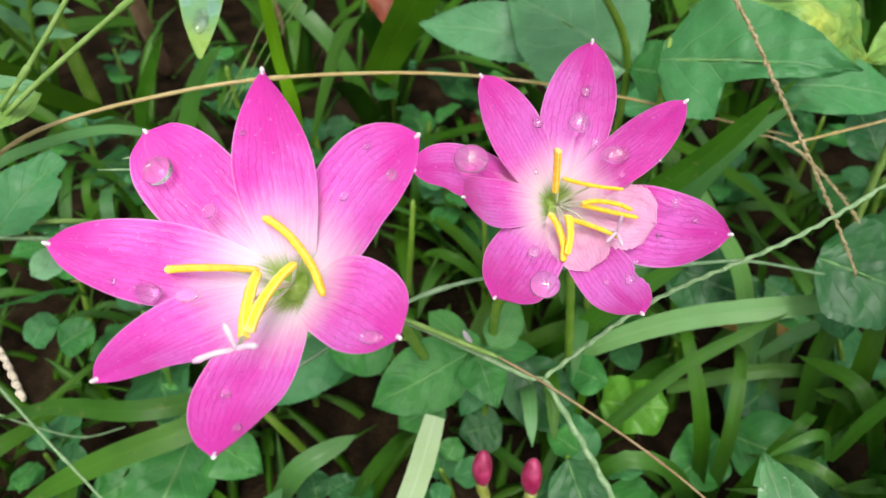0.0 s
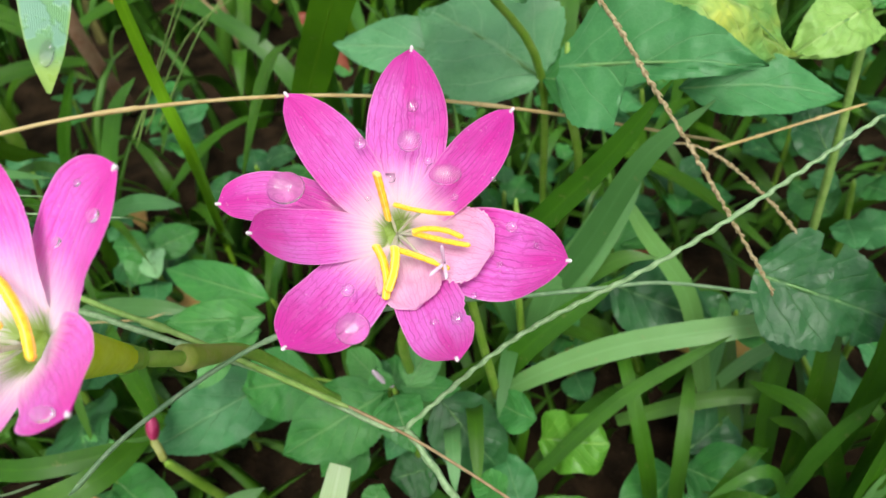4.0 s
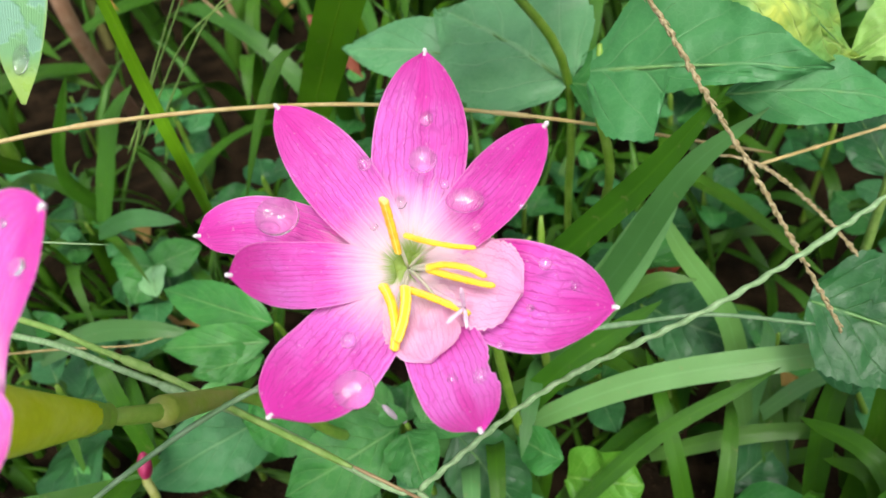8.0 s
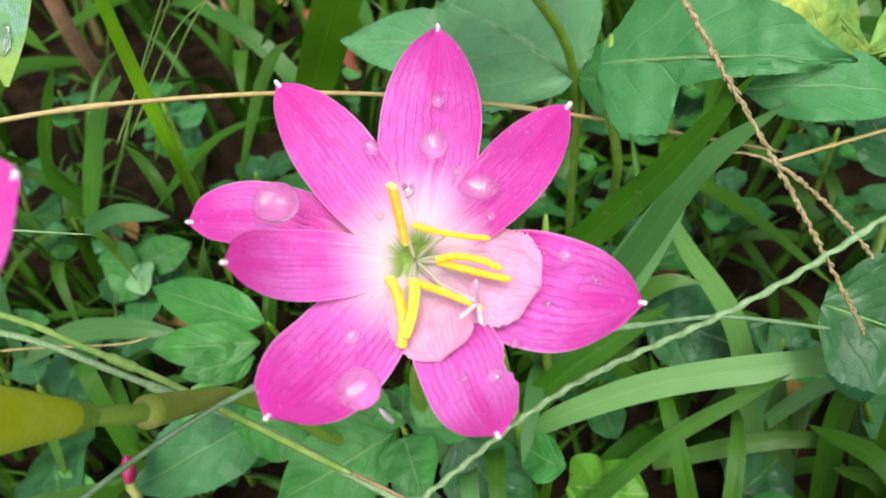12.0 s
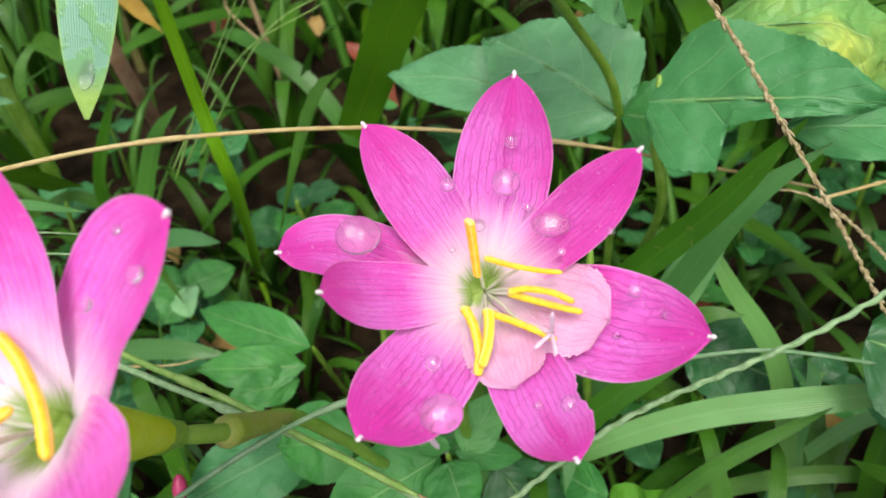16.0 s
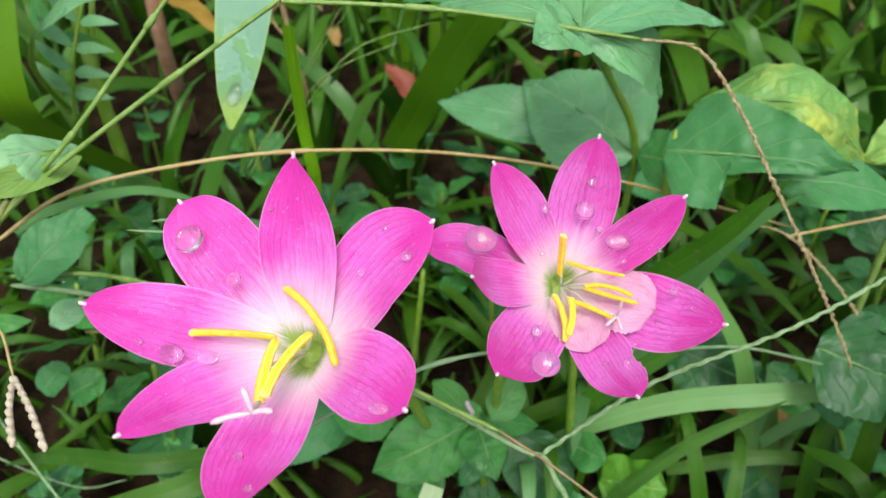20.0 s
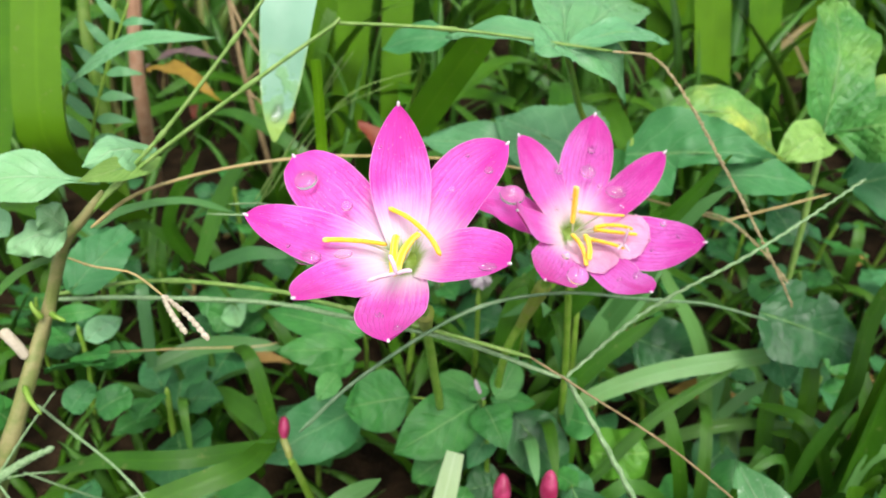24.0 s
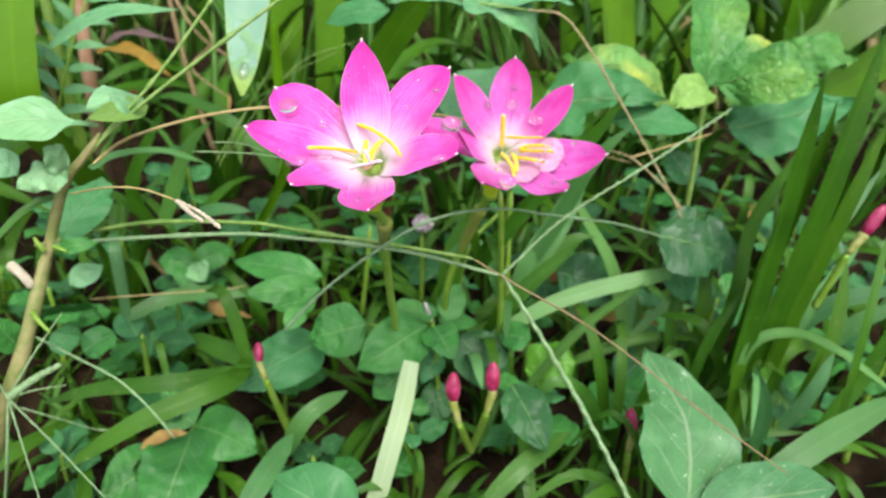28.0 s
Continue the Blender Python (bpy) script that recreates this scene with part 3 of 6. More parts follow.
def drop(at, r, normal, flat=0.52, stretch=1.0, along=(1, 0, 0)):
    """A bead of rain that clings to a petal or leaf."""
    bm = bmesh.new()
    bmesh.ops.create_uvsphere(bm, u_segments=20, v_segments=12, radius=1.0)
    n = Vector(normal).normalized()
    x = Vector(along)
    x = (x - n * x.dot(n)).normalized()
    y = n.cross(x)
    for v in bm.verts:
        p = v.co.copy()
        if p.z < 0:
            p.z *= 0.35
        v.co = x * (p.x * r * stretch) + y * (p.y * r) + n * (p.z * r * flat)
    me = bpy.data.meshes.new("water_drop")
    bm.to_mesh(me)
    bm.free()
    me.polygons.foreach_set("use_smooth", [True] * len(me.polygons))
    me.materials.append(WATER)
    ob = new("water_drop", me)
    ob.location = at
    return tagged(ob, "clear round bead of rain water on a petal", "water drop", "water drops on the flowers")


LA = tuple(unit(V(-0.16, -0.42, 0.89)))
LT = (-0.0221, 0.0804, 0.2095)
lily = thing("rain_lily", (-0.010, 0.225, 0.0), "open pink rain lily with seven wet petals and yellow anthers", "flower", "rain lilies")
petal(lily, LT, (-0.0407, 0.0940, 0.2185), (-0.0502, 0.1011, 0.2245), 0.0083, LA, table=BLUNT, seed=3)
petal(lily, LT, (-0.0101, 0.0866, 0.2260), (-0.0006, 0.0873, 0.2370), 0.0084, LA, seed=4)
petal(lily, LT, (-0.0245, 0.0593, 0.2107), (-0.0247, 0.0460, 0.2148), 0.0076, LA, seed=5)
petal(lily, LT, (-0.0445, 0.0775, 0.2167), (-0.0563, 0.0742, 0.2239), 0.0070, LA, seed=6)
petal(lily, LT, (-0.0241, 0.0905, 0.2282), (-0.0251, 0.0961, 0.2413), 0.0071, LA, table=POINTED, seed=7)
petal(lily, LT, (-0.0092, 0.0703, 0.2177), (-0.0012, 0.0606, 0.2233), 0.0073, LA, table=BLUNT, seed=8)
petal(lily, LT, (-0.0375, 0.0662, 0.2121), (-0.0438, 0.0551, 0.2170), 0.0060, LA, seed=9)
funnel(lily, LT, LA, 0.0028)
lily_stem(lily, LT, LA, [(-0.0206, 0.0941, 0.1871), (-0.0163, 0.1016, 0.1768), (-0.0146, 0.1200, 0.1545), (-0.0105, 0.1345, 0.1230), (-0.0056, 0.1558, 0.0773), (-0.010, 0.225, 0.0)])
anther(lily, LT, (-0.0264, 0.0859, 0.2200), (-0.0146, 0.0726, 0.2165), (0.0013, 0.0006, 0.0008))
anther(lily, LT, (-0.0405, 0.0758, 0.2172), (-0.0265, 0.0790, 0.2145), (0, 0, 0.0005))
anther(lily, LT, (-0.0244, 0.0628, 0.2177), (-0.0242, 0.0735, 0.2207), (-0.0004, 0, 0.0006))
anther(lily, LT, (-0.0239, 0.0636, 0.2184), (-0.0194, 0.0767, 0.2193), (-0.0006, 0, 0.0008))
part("pistil", tube("pistil", [LT, (-0.0250, 0.0700, 0.2135), (-0.0238, 0.0590, 0.2210)], 0.00032, 0.00036, FILAMENT, 14, 6), lily, "pale pink style")
for end in ((-0.0294, 0.0568, 0.2206), (-0.0207, 0.0592, 0.2217), (-0.0254, 0.0610, 0.2242)):
    part("stigma", tube("stigma", [(-0.0238, 0.0590, 0.2210), 0.5 * (V(-0.0238, 0.0590, 0.2210) + V(*end)) + V(0, 0, 0.0004), end], 0.0004, 0.00055, STYLE, 8, 7), lily, "white stigma lobe")

RA = tuple(unit(V(0.02, -0.52, 0.85)))
RT = (0.0267, 0.1209, 0.1924)
lily = thing("rain_lily", (0.022, 0.185, 0.0), "open pink rain lily with eight petals and torn pale centre", "flower", "rain lilies")
petal(lily, RT, (0.0035, 0.1205, 0.2019), (-0.0047, 0.1155, 0.2055), 0.0057, RA, mat=PETAL_ROSE, table=BLUNT, seed=11)
petal(lily, RT, (0.0417, 0.1229, 0.2081), (0.0492, 0.1241, 0.2192), 0.0054, RA, mat=PETAL_ROSE, seed=12)
petal(lily, RT, (0.0490, 0.1101, 0.1965), (0.0587, 0.1040, 0.2025), 0.0087, RA, mat=PETAL_ROSE, seed=13)
petal(lily, RT, (0.0366, 0.0971, 0.1932), (0.0402, 0.0869, 0.1978), 0.0062, RA, mat=PETAL_ROSE, table=BLUNT, seed=14, bites=((0, 0.62, 0.80, 0.93), (0, 0.66, 0.74, 0.9)))
petal(lily, RT, (0.0296, 0.1321, 0.2106), (0.0310, 0.1370, 0.2240), 0.0078, RA, mat=PETAL_ROSE, seed=15)
petal(lily, RT, (0.0172, 0.0976, 0.1957), (0.0127, 0.0868, 0.2004), 0.0076, RA, mat=PETAL_ROSE, table=BLUNT, seed=16)
petal(lily, RT, (0.0151, 0.1266, 0.2098), (0.0083, 0.1293, 0.2198), 0.0060, RA, mat=PETAL_ROSE, seed=17)
petal(lily, RT, (0.0112, 0.1103, 0.2018), (0.0060, 0.1019, 0.2113), 0.0055, RA, mat=PETAL_ROSE, table=BLUNT, seed=18)
TORNEDGE = outline(0.60, 3.2, 0.50, 0.32)
for tip, half, k in (((0.0458, 0.1098, 0.1987), 0.0075, 21), ((0.0324, 0.1010, 0.1934), 0.0062, 22)):
    mid = 0.55 * V(*tip) + 0.45 * V(*RT) + 0.0006 * V(*RA)
    part("torn_petal", sheet("torn_petal", [V(*RT), mid, V(*tip)], half, TORNEDGE, TORN, RA, 60, 17, 0.0003, 0.14, 0.0, 23, 0.05, 0.05, 2.0, ragged=0.06, seed=k, crinkle=0.09), lily, "pale torn inner petal with ragged edge")
funnel(lily, RT, RA)
lily_stem(lily, RT, RA, [(0.0264, 0.1311, 0.1705), (0.0247, 0.1364, 0.1617), (0.0215, 0.1508, 0.1315), (0.0174, 0.1529, 0.1064), (0.022, 0.185, 0.0)])
anther(lily, RT, (0.0248, 0.1193, 0.2097), (0.0257, 0.1196, 0.1972), (0, 0, 0.0006), 0.0007)
anther(lily, RT, (0.0270, 0.1205, 0.2007), (0.0388, 0.1149, 0.2034), (0, -0.0008, 0.0002), 0.0006)
anther(lily, RT, (0.0309, 0.1149, 0.1989), (0.0404, 0.1105, 0.2017), (0, 0.0008, 0.0006), 0.0007)
anther(lily, RT, (0.0309, 0.1155, 0.1980), (0.0417, 0.1096, 0.2006), (0, -0.0004, 0.0002), 0.0007)
anther(lily, RT, (0.0278, 0.1123, 0.1968), (0.0380, 0.1064, 0.1979), (0, 0, 0.0004), 0.0007)
anther(lily, RT, (0.0241, 0.1120, 0.1984), (0.0268, 0.1017, 0.1949), (0.0010, 0, 0.0003), 0.0007)
anther(lily, RT, (0.0278, 0.1114, 0.1986), (0.0273, 0.1021, 0.1966), (0.0006, 0, 0.0003), 0.0007)
part("pistil", tube("pistil", [RT, (0.0310, 0.1146, 0.1943), (0.0373, 0.1064, 0.1994)], 0.0005, 0.0005, STYLE, 12, 6), lily, "pale style")
for end in ((0.0371, 0.1051, 0.2052), (0.0378, 0.1024, 0.1997), (0.0348, 0.1033, 0.1996)):
    part("stigma", tube("stigma", [(0.0373, 0.1064, 0.1994), end], 0.00032, 0.00042, STYLE, 6, 6), lily, "white stigma lobe")

# rain beads on the petals
drop((-0.0463, 0.0939, 0.2218), 0.0028, LA)
drop((-0.0361, 0.0873, 0.2192), 0.0014, LA)
drop((-0.0434, 0.0727, 0.2146), 0.0019, LA, 0.6, 1.6)
drop((-0.0355, 0.0711, 0.2170), 0.0012, LA, 0.4, 1.7)
drop((-0.0124, 0.0851, 0.2261), 0.0008, LA)
drop((-0.0046, 0.0843, 0.2317), 0.0010, LA)
drop((-0.0055, 0.0616, 0.2217), 0.0010, LA, 0.5, 1.8)
drop((0.0300, 0.1290, 0.2093), 0.0023, RA)
drop((0.0307, 0.1328, 0.2145), 0.0011, RA, 0.5, 1.2, (0, 0, 1))
drop((0.0072, 0.1198, 0.2056), 0.0032, RA, 0.5, 1.15)
drop((0.0209, 0.1271, 0.2102), 0.0012, RA)
drop((0.0335, 0.1263, 0.2063), 0.0008, RA)
drop((0.0370, 0.1214, 0.2072), 0.0020, RA, 0.4, 1.5)
drop((0.0387, 0.1185, 0.2042), 0.0007, RA)
drop((0.0225, 0.0931, 0.1976), 0.0027, RA, 0.5, 1.1)
drop((0.0206, 0.1009, 0.1985), 0.0012, RA)
drop((0.0491, 0.1118, 0.2031), 0.0010, RA)

for place, r in (((0.0214, 0.1236, 0.1997), 0.0007), ((0.0256, 0.1272, 0.2018), 0.0012), ((0.0424, 0.1050, 0.1922), 0.0007), ((0.0356, 0.0980, 0.1932), 0.0008), ((0.0399, 0.0972, 0.1952), 0.0013), ((0.0535, 0.1098, 0.2003), 0.0006), ((0.0471, 0.1096, 0.1956), 0.0007), ((0.0458, 0.1190, 0.2081), 0.0006)):
    drop(place, r, RA, 0.5)
for place, r in (((-0.0290, 0.0921, 0.2324), 0.0006), ((-0.0270, 0.0573, 0.2114), 0.0009), ((-0.0231, 0.0508, 0.2139), 0.0008), ((-0.0475, 0.0725, 0.2176), 0.0006), ((-0.0090, 0.0902, 0.2322), 0.0006)):
    drop(place, r, LA, 0.5)


# ---------------------------------------------------------------- buds
def bud(top, base, low, foot, label, fat=0.25):
    """Closed crimson bud in a green sheath on its own stem."""
    top, base, low, foot = V(*top), V(*base), V(*low), V(*foot)
    ob = thing("rain_lily_bud", tuple(foot), label, "flower bud", "rain lily buds")
    d = unit(top - base)
    h = np.linalg.norm(top - base)
    side = unit(np.cross(d, V(0, 1, 0.3)))
    rings, uvs = [], []
    for k, (q, s) in enumerate(((0.25, 0), (0.62, 0.08), (0.9, 0.25), (1.0, 0.45), (0.93, 0.65), (0.7, 0.83), (0.38, 0.95), (0.08, 1.0))):
        ring = []
        b = np.cross(d, side)
        for j in range(12):
            g = 2 * math.pi * j / 12
            rr = fat * h * q * (1 + 0.09 * math.cos(3 * g + 0.6))
            ring.append(base + d * h * s + rr * (math.cos(g) * side + math.sin(g) * b))
            uvs.append((j / 12, s))
        rings.append(ring)
    part("petals", ring_mesh("petals", rings, uvs, BUD), ob, "folded crimson petals")
    part("sheath", tube("sheath", [base + 0.12 * h * d, base - 0.1 * h * d, 0.6 * base + 0.4 * low, low], 0.16 * h, 0.0014, BUDSHEATH, 12, 9), ob, "green sheath")
    part("stem", tube("stem", [low, 0.55 * low + 0.45 * foot, foot], 0.0015, 0.0019, STEM, 20, 8), ob)


bud((-0.0672, 0.1397, 0.0914), (-0.0668, 0.1347, 0.0839), (-0.0642, 0.1309, 0.0772), (-0.0553, 0.1372, 0.0337), "small closed crimson bud on a thin green stem")
bud((0.0150, 0.1077, 0.1001), (0.0152, 0.1022, 0.0883), (0.0176, 0.0983, 0.0795), (0.0284, 0.1107, 0.0465), "closed crimson rain lily bud on a short stem")
bud((0.0291, 0.1000, 0.1123), (0.0290, 0.0948, 0.1009), (0.0273, 0.0926, 0.0917), (0.0285, 0.1114, 0.0476), "plump crimson rain lily bud on a short stem")
bud((0.0934, 0.0994, 0.0833), (0.0944, 0.0944, 0.0725), (0.0940, 0.0921, 0.0635), (0.1007, 0.0962, 0.0261), "crimson bud half hidden behind a broad leaf")
bud((0.1998, 0.1308, 0.1673), (0.1936, 0.1283, 0.1529), (0.1884, 0.1262, 0.1448), (0.1854, 0.1278, 0.1138), "magenta bud leaning out of the grass", 0.18)


def withered_bloom(at):
    """A shrunken, folded old flower among the leaves."""
    at = V(*at)
    ob = thing("withered_flower", tuple(at - V(0, 0, 0.004)), "withered whitish flower folded among the leaves", "flower")
    for k in range(6):
        q = 1.05 * k + 0.3
        d = V(math.cos(q), math.sin(q), 0)
        part("petal", sheet("petal", [at - V(0, 0, 0.004), at + 0.0042 * d, at + 0.0012 * d + V(0, 0, 0.006)], 0.0024, OVAL, WITHERED, tuple(d), 16, 7, 0.0003, 0.4, ripple=0.2, seed=k, crinkle=0.3), ob)
    part("stem", tube("stem", [at - V(0, 0, 0.004), at + V(0.003, 0.006, -0.05), at + V(0.004, 0.012, -0.108)], 0.0012, 0.0016, STEM, 12, 7), ob)


withered_bloom((0.0126, 0.2126, 0.1070))


# ---------------------------------------------------------------- placed blades and stalks
def blade(label, mat, half, pts, fold=0.25, face=(0.0, -0.6, 0.8), table=GRASSY, twist=0.0, n=28, name="grass_tuft", category="grass tuft", group="grass tufts", parent=None, extra=2):
    """A tuft with one long blade and a few short ones at its foot; with a parent, one more blade of that tuft."""
    ob = parent or thing(name, tuple(pts[0]), label, category, group)
    seed = len(bpy.data.objects)
    part("blade", sheet("blade", pts, half, table, mat, face, n, 7, max(0.0003, half * 0.08), 0.0, fold, ripple=0.04, seed=seed, twist=twist), ob)
    rng = random.Random(seed)
    for _ in range(extra):
        q = rng.uniform(0, 6.28)
        r, h = rng.uniform(0.02, 0.05), rng.uniform(0.015, 0.035)
        foot = V(*pts[0])
        d = V(math.cos(q), math.sin(q), 0)
        part("blade", sheet("blade", [foot, foot + 0.45 * r * d + V(0, 0, h), foot + r * d + V(0, 0, 0.7 * h)], half * 0.7, GRASSY, mat, (0.0, -0.5, 0.86), 14, 5, 0.0004, 0.0, fold, seed=seed + 1), ob)
    return ob


def stalk(label, mat, r0, r1, pts, n=40, wave=0.0, turns=0.0, knots=0.0, name="grass_stalk", sides=7, nodes=(0.33, 0.7), parent=None):
    """A thin stalk with slightly swollen joints."""
    pts = [tuple(p) for p in pts]
    ob = parent or thing(name, min(pts, key=lambda p: p[2]), label, name.replace("_", " "), name.replace("_", " ") + "s")
    part("stem", tube("stem", pts, r0, r1, mat, n, sides, wave, turns, knots), ob)
    k = smooth(pts, 41)
    for q in nodes:
        i = int(q * 40)
        part("joint", tube("joint", [k[i - 1], k[i], k[i + 1]], 1.25 * r0, 1.25 * r0, mat, 7, 7), ob)
    return ob


blade("broad pale green grass blade with a cut end", BLADE_PALE, 0.0042, [(0.0301, 0.1564, 0.0605), (0.0524, 0.1618, 0.0782), (0.0868, 0.1679, 0.0928), (0.1344, 0.1696, 0.1044)], 0.12, table=(0.40, 0.58, 0.78, 0.92, 1.0, 1.0, 0.97, 0.80))
blade("dark green blade that points upward behind the flower", BLADE_DARK, 0.0036, [(0.0346, 0.1677, 0.1120), (0.0556, 0.1618, 0.1528), (0.0718, 0.1569, 0.1809), (0.0837, 0.1545, 0.2050)], 0.35, table=(1.0, 1.0, 1.0, 1.0, 0.96, 0.85, 0.62, 0.06))
blade("light green blade beside a dark one", BLUISH, 0.0042, [(0.0544, 0.1881, 0.0729), (0.0751, 0.1881, 0.1194), (0.0884, 0.1861, 0.1581), (0.1045, 0.1853, 0.1790)], 0.15)
blade("pale ribbed whitish blade beside the buds", RIBBED, 0.0042, [(-0.0208, 0.0780, 0.0391), (-0.0112, 0.0953, 0.0675), (-0.0054, 0.1088, 0.0800), (-0.0009, 0.1227, 0.0929)], 0.15, table=CUT, extra=0)
HANGING = [(-0.0640, 0.2480, 0.2880), (-0.0650, 0.2300, 0.2650), (-0.0663, 0.2130, 0.2440), (-0.0677, 0.1960, 0.2225), (-0.0697, 0.1735, 0.1925)]
hang = blade("long hanging pale leaf tip wet with rain", HANG, 0.0102, HANGING, 0.1, (0.0, -0.75, 0.66), (1.0, 1.0, 1.0, 1.0, 1.0, 1.0, 1.0, 1.0, 0.97, 0.91, 0.84, 0.75, 0.62, 0.43, 0.08), name="hanging_leaf", category="leaf", group="hanging leaves", extra=0, n=44)
part("midrib", tube("midrib", [(-0.0650, 0.2308, 0.2656), (-0.0663, 0.2138, 0.2446), (-0.0677, 0.1968, 0.2231)], 0.0006, 0.0003, HANG, 20, 6), hang)
drop((-0.0690, 0.1790, 0.2010), 0.0020, (0.0, -0.75, 0.66), 0.35, 1.8, (0.15, 0, 1))
blade("narrow bright green cut stalk behind the lilies", BRIGHT, 0.0023, [(-0.1121, 0.3076, 0.0000), (-0.0590, 0.2125, 0.1341), (-0.0574, 0.2049, 0.1758), (-0.0582, 0.2035, 0.2123)], 0.45, table=CUT)
blade("bright arched grass blade", BLADE_PALE, 0.0024, [(0.1517, 0.1168, 0.0702), (0.1540, 0.1185, 0.1006), (0.1655, 0.1122, 0.1124), (0.1749, 0.0954, 0.1171), (0.1872, 0.0675, 0.1151)], 0.3)
# BLADE_PALE here carries the blade's sky sheen in its colour.
blade("bluish blade beneath the seed stalks", BLADE_PALE, 0.0038, [(0.1265, 0.1794, 0.0480), (0.1148, 0.1915, 0.0901), (0.0948, 0.1973, 0.1205), (0.0861, 0.2030, 0.1357)], 0.15)

stalk("straw-coloured arching grass stalk", STRAW, 0.0006, 0.0005, [(-0.1127, 0.1197, 0.1891), (-0.1060, 0.1437, 0.1878), (-0.0771, 0.1526, 0.1936), (-0.0455, 0.1691, 0.1904), (0.0008, 0.1864, 0.1819), (0.0508, 0.2000, 0.1674), (0.1199, 0.2118, 0.1448)], 60)
stalk("wavy pale green grass stalk", PALESTALK, 0.00044, 0.00034, [(0.027, 0.099, 0.156), (0.0505, 0.1096, 0.1740), (0.0814, 0.1166, 0.1927), (0.122, 0.141, 0.205)], 220, 0.00020, 27, 0.45)
stalk("twisted pale stalk that droops to the ground", PALESTALK, 0.0007, 0.0010, [(0.027, 0.099, 0.156), (0.0419, 0.0858, 0.1363), (0.0591, 0.0695, 0.1112), (0.0775, 0.0516, 0.0804), (0.0966, 0.0577, 0.0402)], 140, 0.00028, 20, 0.2)
stalk("thin brown grass stalk", BROWNSTALK, 0.00035, 0.0003, [(0.015, 0.100, 0.163), (0.0331, 0.0952, 0.1533), (0.0610, 0.0814, 0.1421), (0.0981, 0.0587, 0.1219), (0.1283, 0.0443, 0.1049)], 60)
stalk("thin green grass stalk under the flower", GREENSTALK, 0.0009, 0.0007, [(-0.1615, 0.1691, 0.1238), (-0.1136, 0.1558, 0.1432), (-0.0680, 0.1380, 0.1545), (-0.0494, 0.1300, 0.1565), (-0.0300, 0.1220, 0.1580), (-0.0100, 0.1120, 0.1605), (0.0155, 0.0995, 0.163)], 60)
stalk("pale green grass stalk beside another", PALESTALK, 0.0009, 0.0007, [(-0.1536, 0.1594, 0.1299), (-0.1203, 0.1510, 0.1388), (-0.0705, 0.1370, 0.1500), (-0.0418, 0.1255, 0.1545), (-0.0254, 0.1185, 0.1570), (-0.0025, 0.1100, 0.1580), (0.0219, 0.0985, 0.1575), (0.027, 0.099, 0.156)], 60)
stalk("grey-green curved grass stalk", GREYSTALK, 0.0006, 0.0005, [(-0.0516, 0.0899, 0.1392), (-0.0338, 0.0989, 0.1538), (-0.0034, 0.1113, 0.1695), (0.0245, 0.1190, 0.1720), (0.0530, 0.1310, 0.1620), (0.0700, 0.1395, 0.1548), (0.0905, 0.1490, 0.1465), (0.1190, 0.1560, 0.1345)], 70)
stalk("thin stalk bent over at the top", GREENSTALK, 0.0007, 0.0005, [(-0.1143, 0.1268, 0.1902), (-0.1095, 0.1294, 0.1953), (-0.0889, 0.1386, 0.2109), (-0.0475, 0.1566, 0.2386), (-0.0428, 0.1589, 0.2396), (-0.0060, 0.1667, 0.2370), (0.0418, 0.1698, 0.2320)], 80)
stalk("thin upright stalk crossing the hanging leaf", GREENSTALK, 0.0007, 0.0005, [(-0.1143, 0.1268, 0.1902), (-0.1107, 0.1294, 0.1949), (-0.0941, 0.1374, 0.2114), (-0.0743, 0.1525, 0.2355), (-0.0603, 0.1681, 0.2533)], 40)
def spikelets(parent, pts, first, count, size, mat, seed):
    """Small overlapping grains set alternately along a seed spike, one joined mesh."""
    rng = random.Random(seed)
    k = smooth(pts, 200)
    bm = bmesh.new()
    for n in range(count):
        i = int(199 * (first + (1 - first) * (n + rng.uniform(-0.25, 0.25)) / count))
        i = min(max(i, 1), 198)
        d = unit(k[i + 1] - k[i - 1])
        a = unit(np.cross(d, V(0.1, -0.7, 0.7)))
        b = np.cross(d, a)
        turn = (0.0 if n % 2 else math.pi) + rng.uniform(-0.6, 0.6)
        out = math.cos(turn) * a + math.sin(turn) * b
        long, wide = size * rng.uniform(0.8, 1.25), size * rng.uniform(0.17, 0.24)
        root = k[i] + out * wide * 0.5
        way = unit(d + out * rng.uniform(0.10, 0.26))
        side = unit(np.cross(way, out))
        rings = []
        for t, w in ((0.0, 0.35), (0.25, 0.95), (0.6, 0.9), (1.0, 0.08)):
            c = root + way * long * t
            rings.append([bm.verts.new(c + wide * w * (math.cos(q) * side + 0.8 * math.sin(q) * out)) for q in (0.0, 1.26, 2.51, 3.77, 5.03)])
        for r0, r1 in zip(rings[:-1], rings[1:]):
            for q in range(5):
                bm.faces.new((r0[q], r0[(q + 1) % 5], r1[(q + 1) % 5], r1[q])).smooth = True
        bm.faces.new(rings[-1])
    me = bpy.data.meshes.new("seed_row")
    bm.to_mesh(me)
    bm.free()
    me.materials.append(mat)
    ob = part("seed_row", me, parent, "tan overlapping grains")
    ob["kind"] = "stuff"


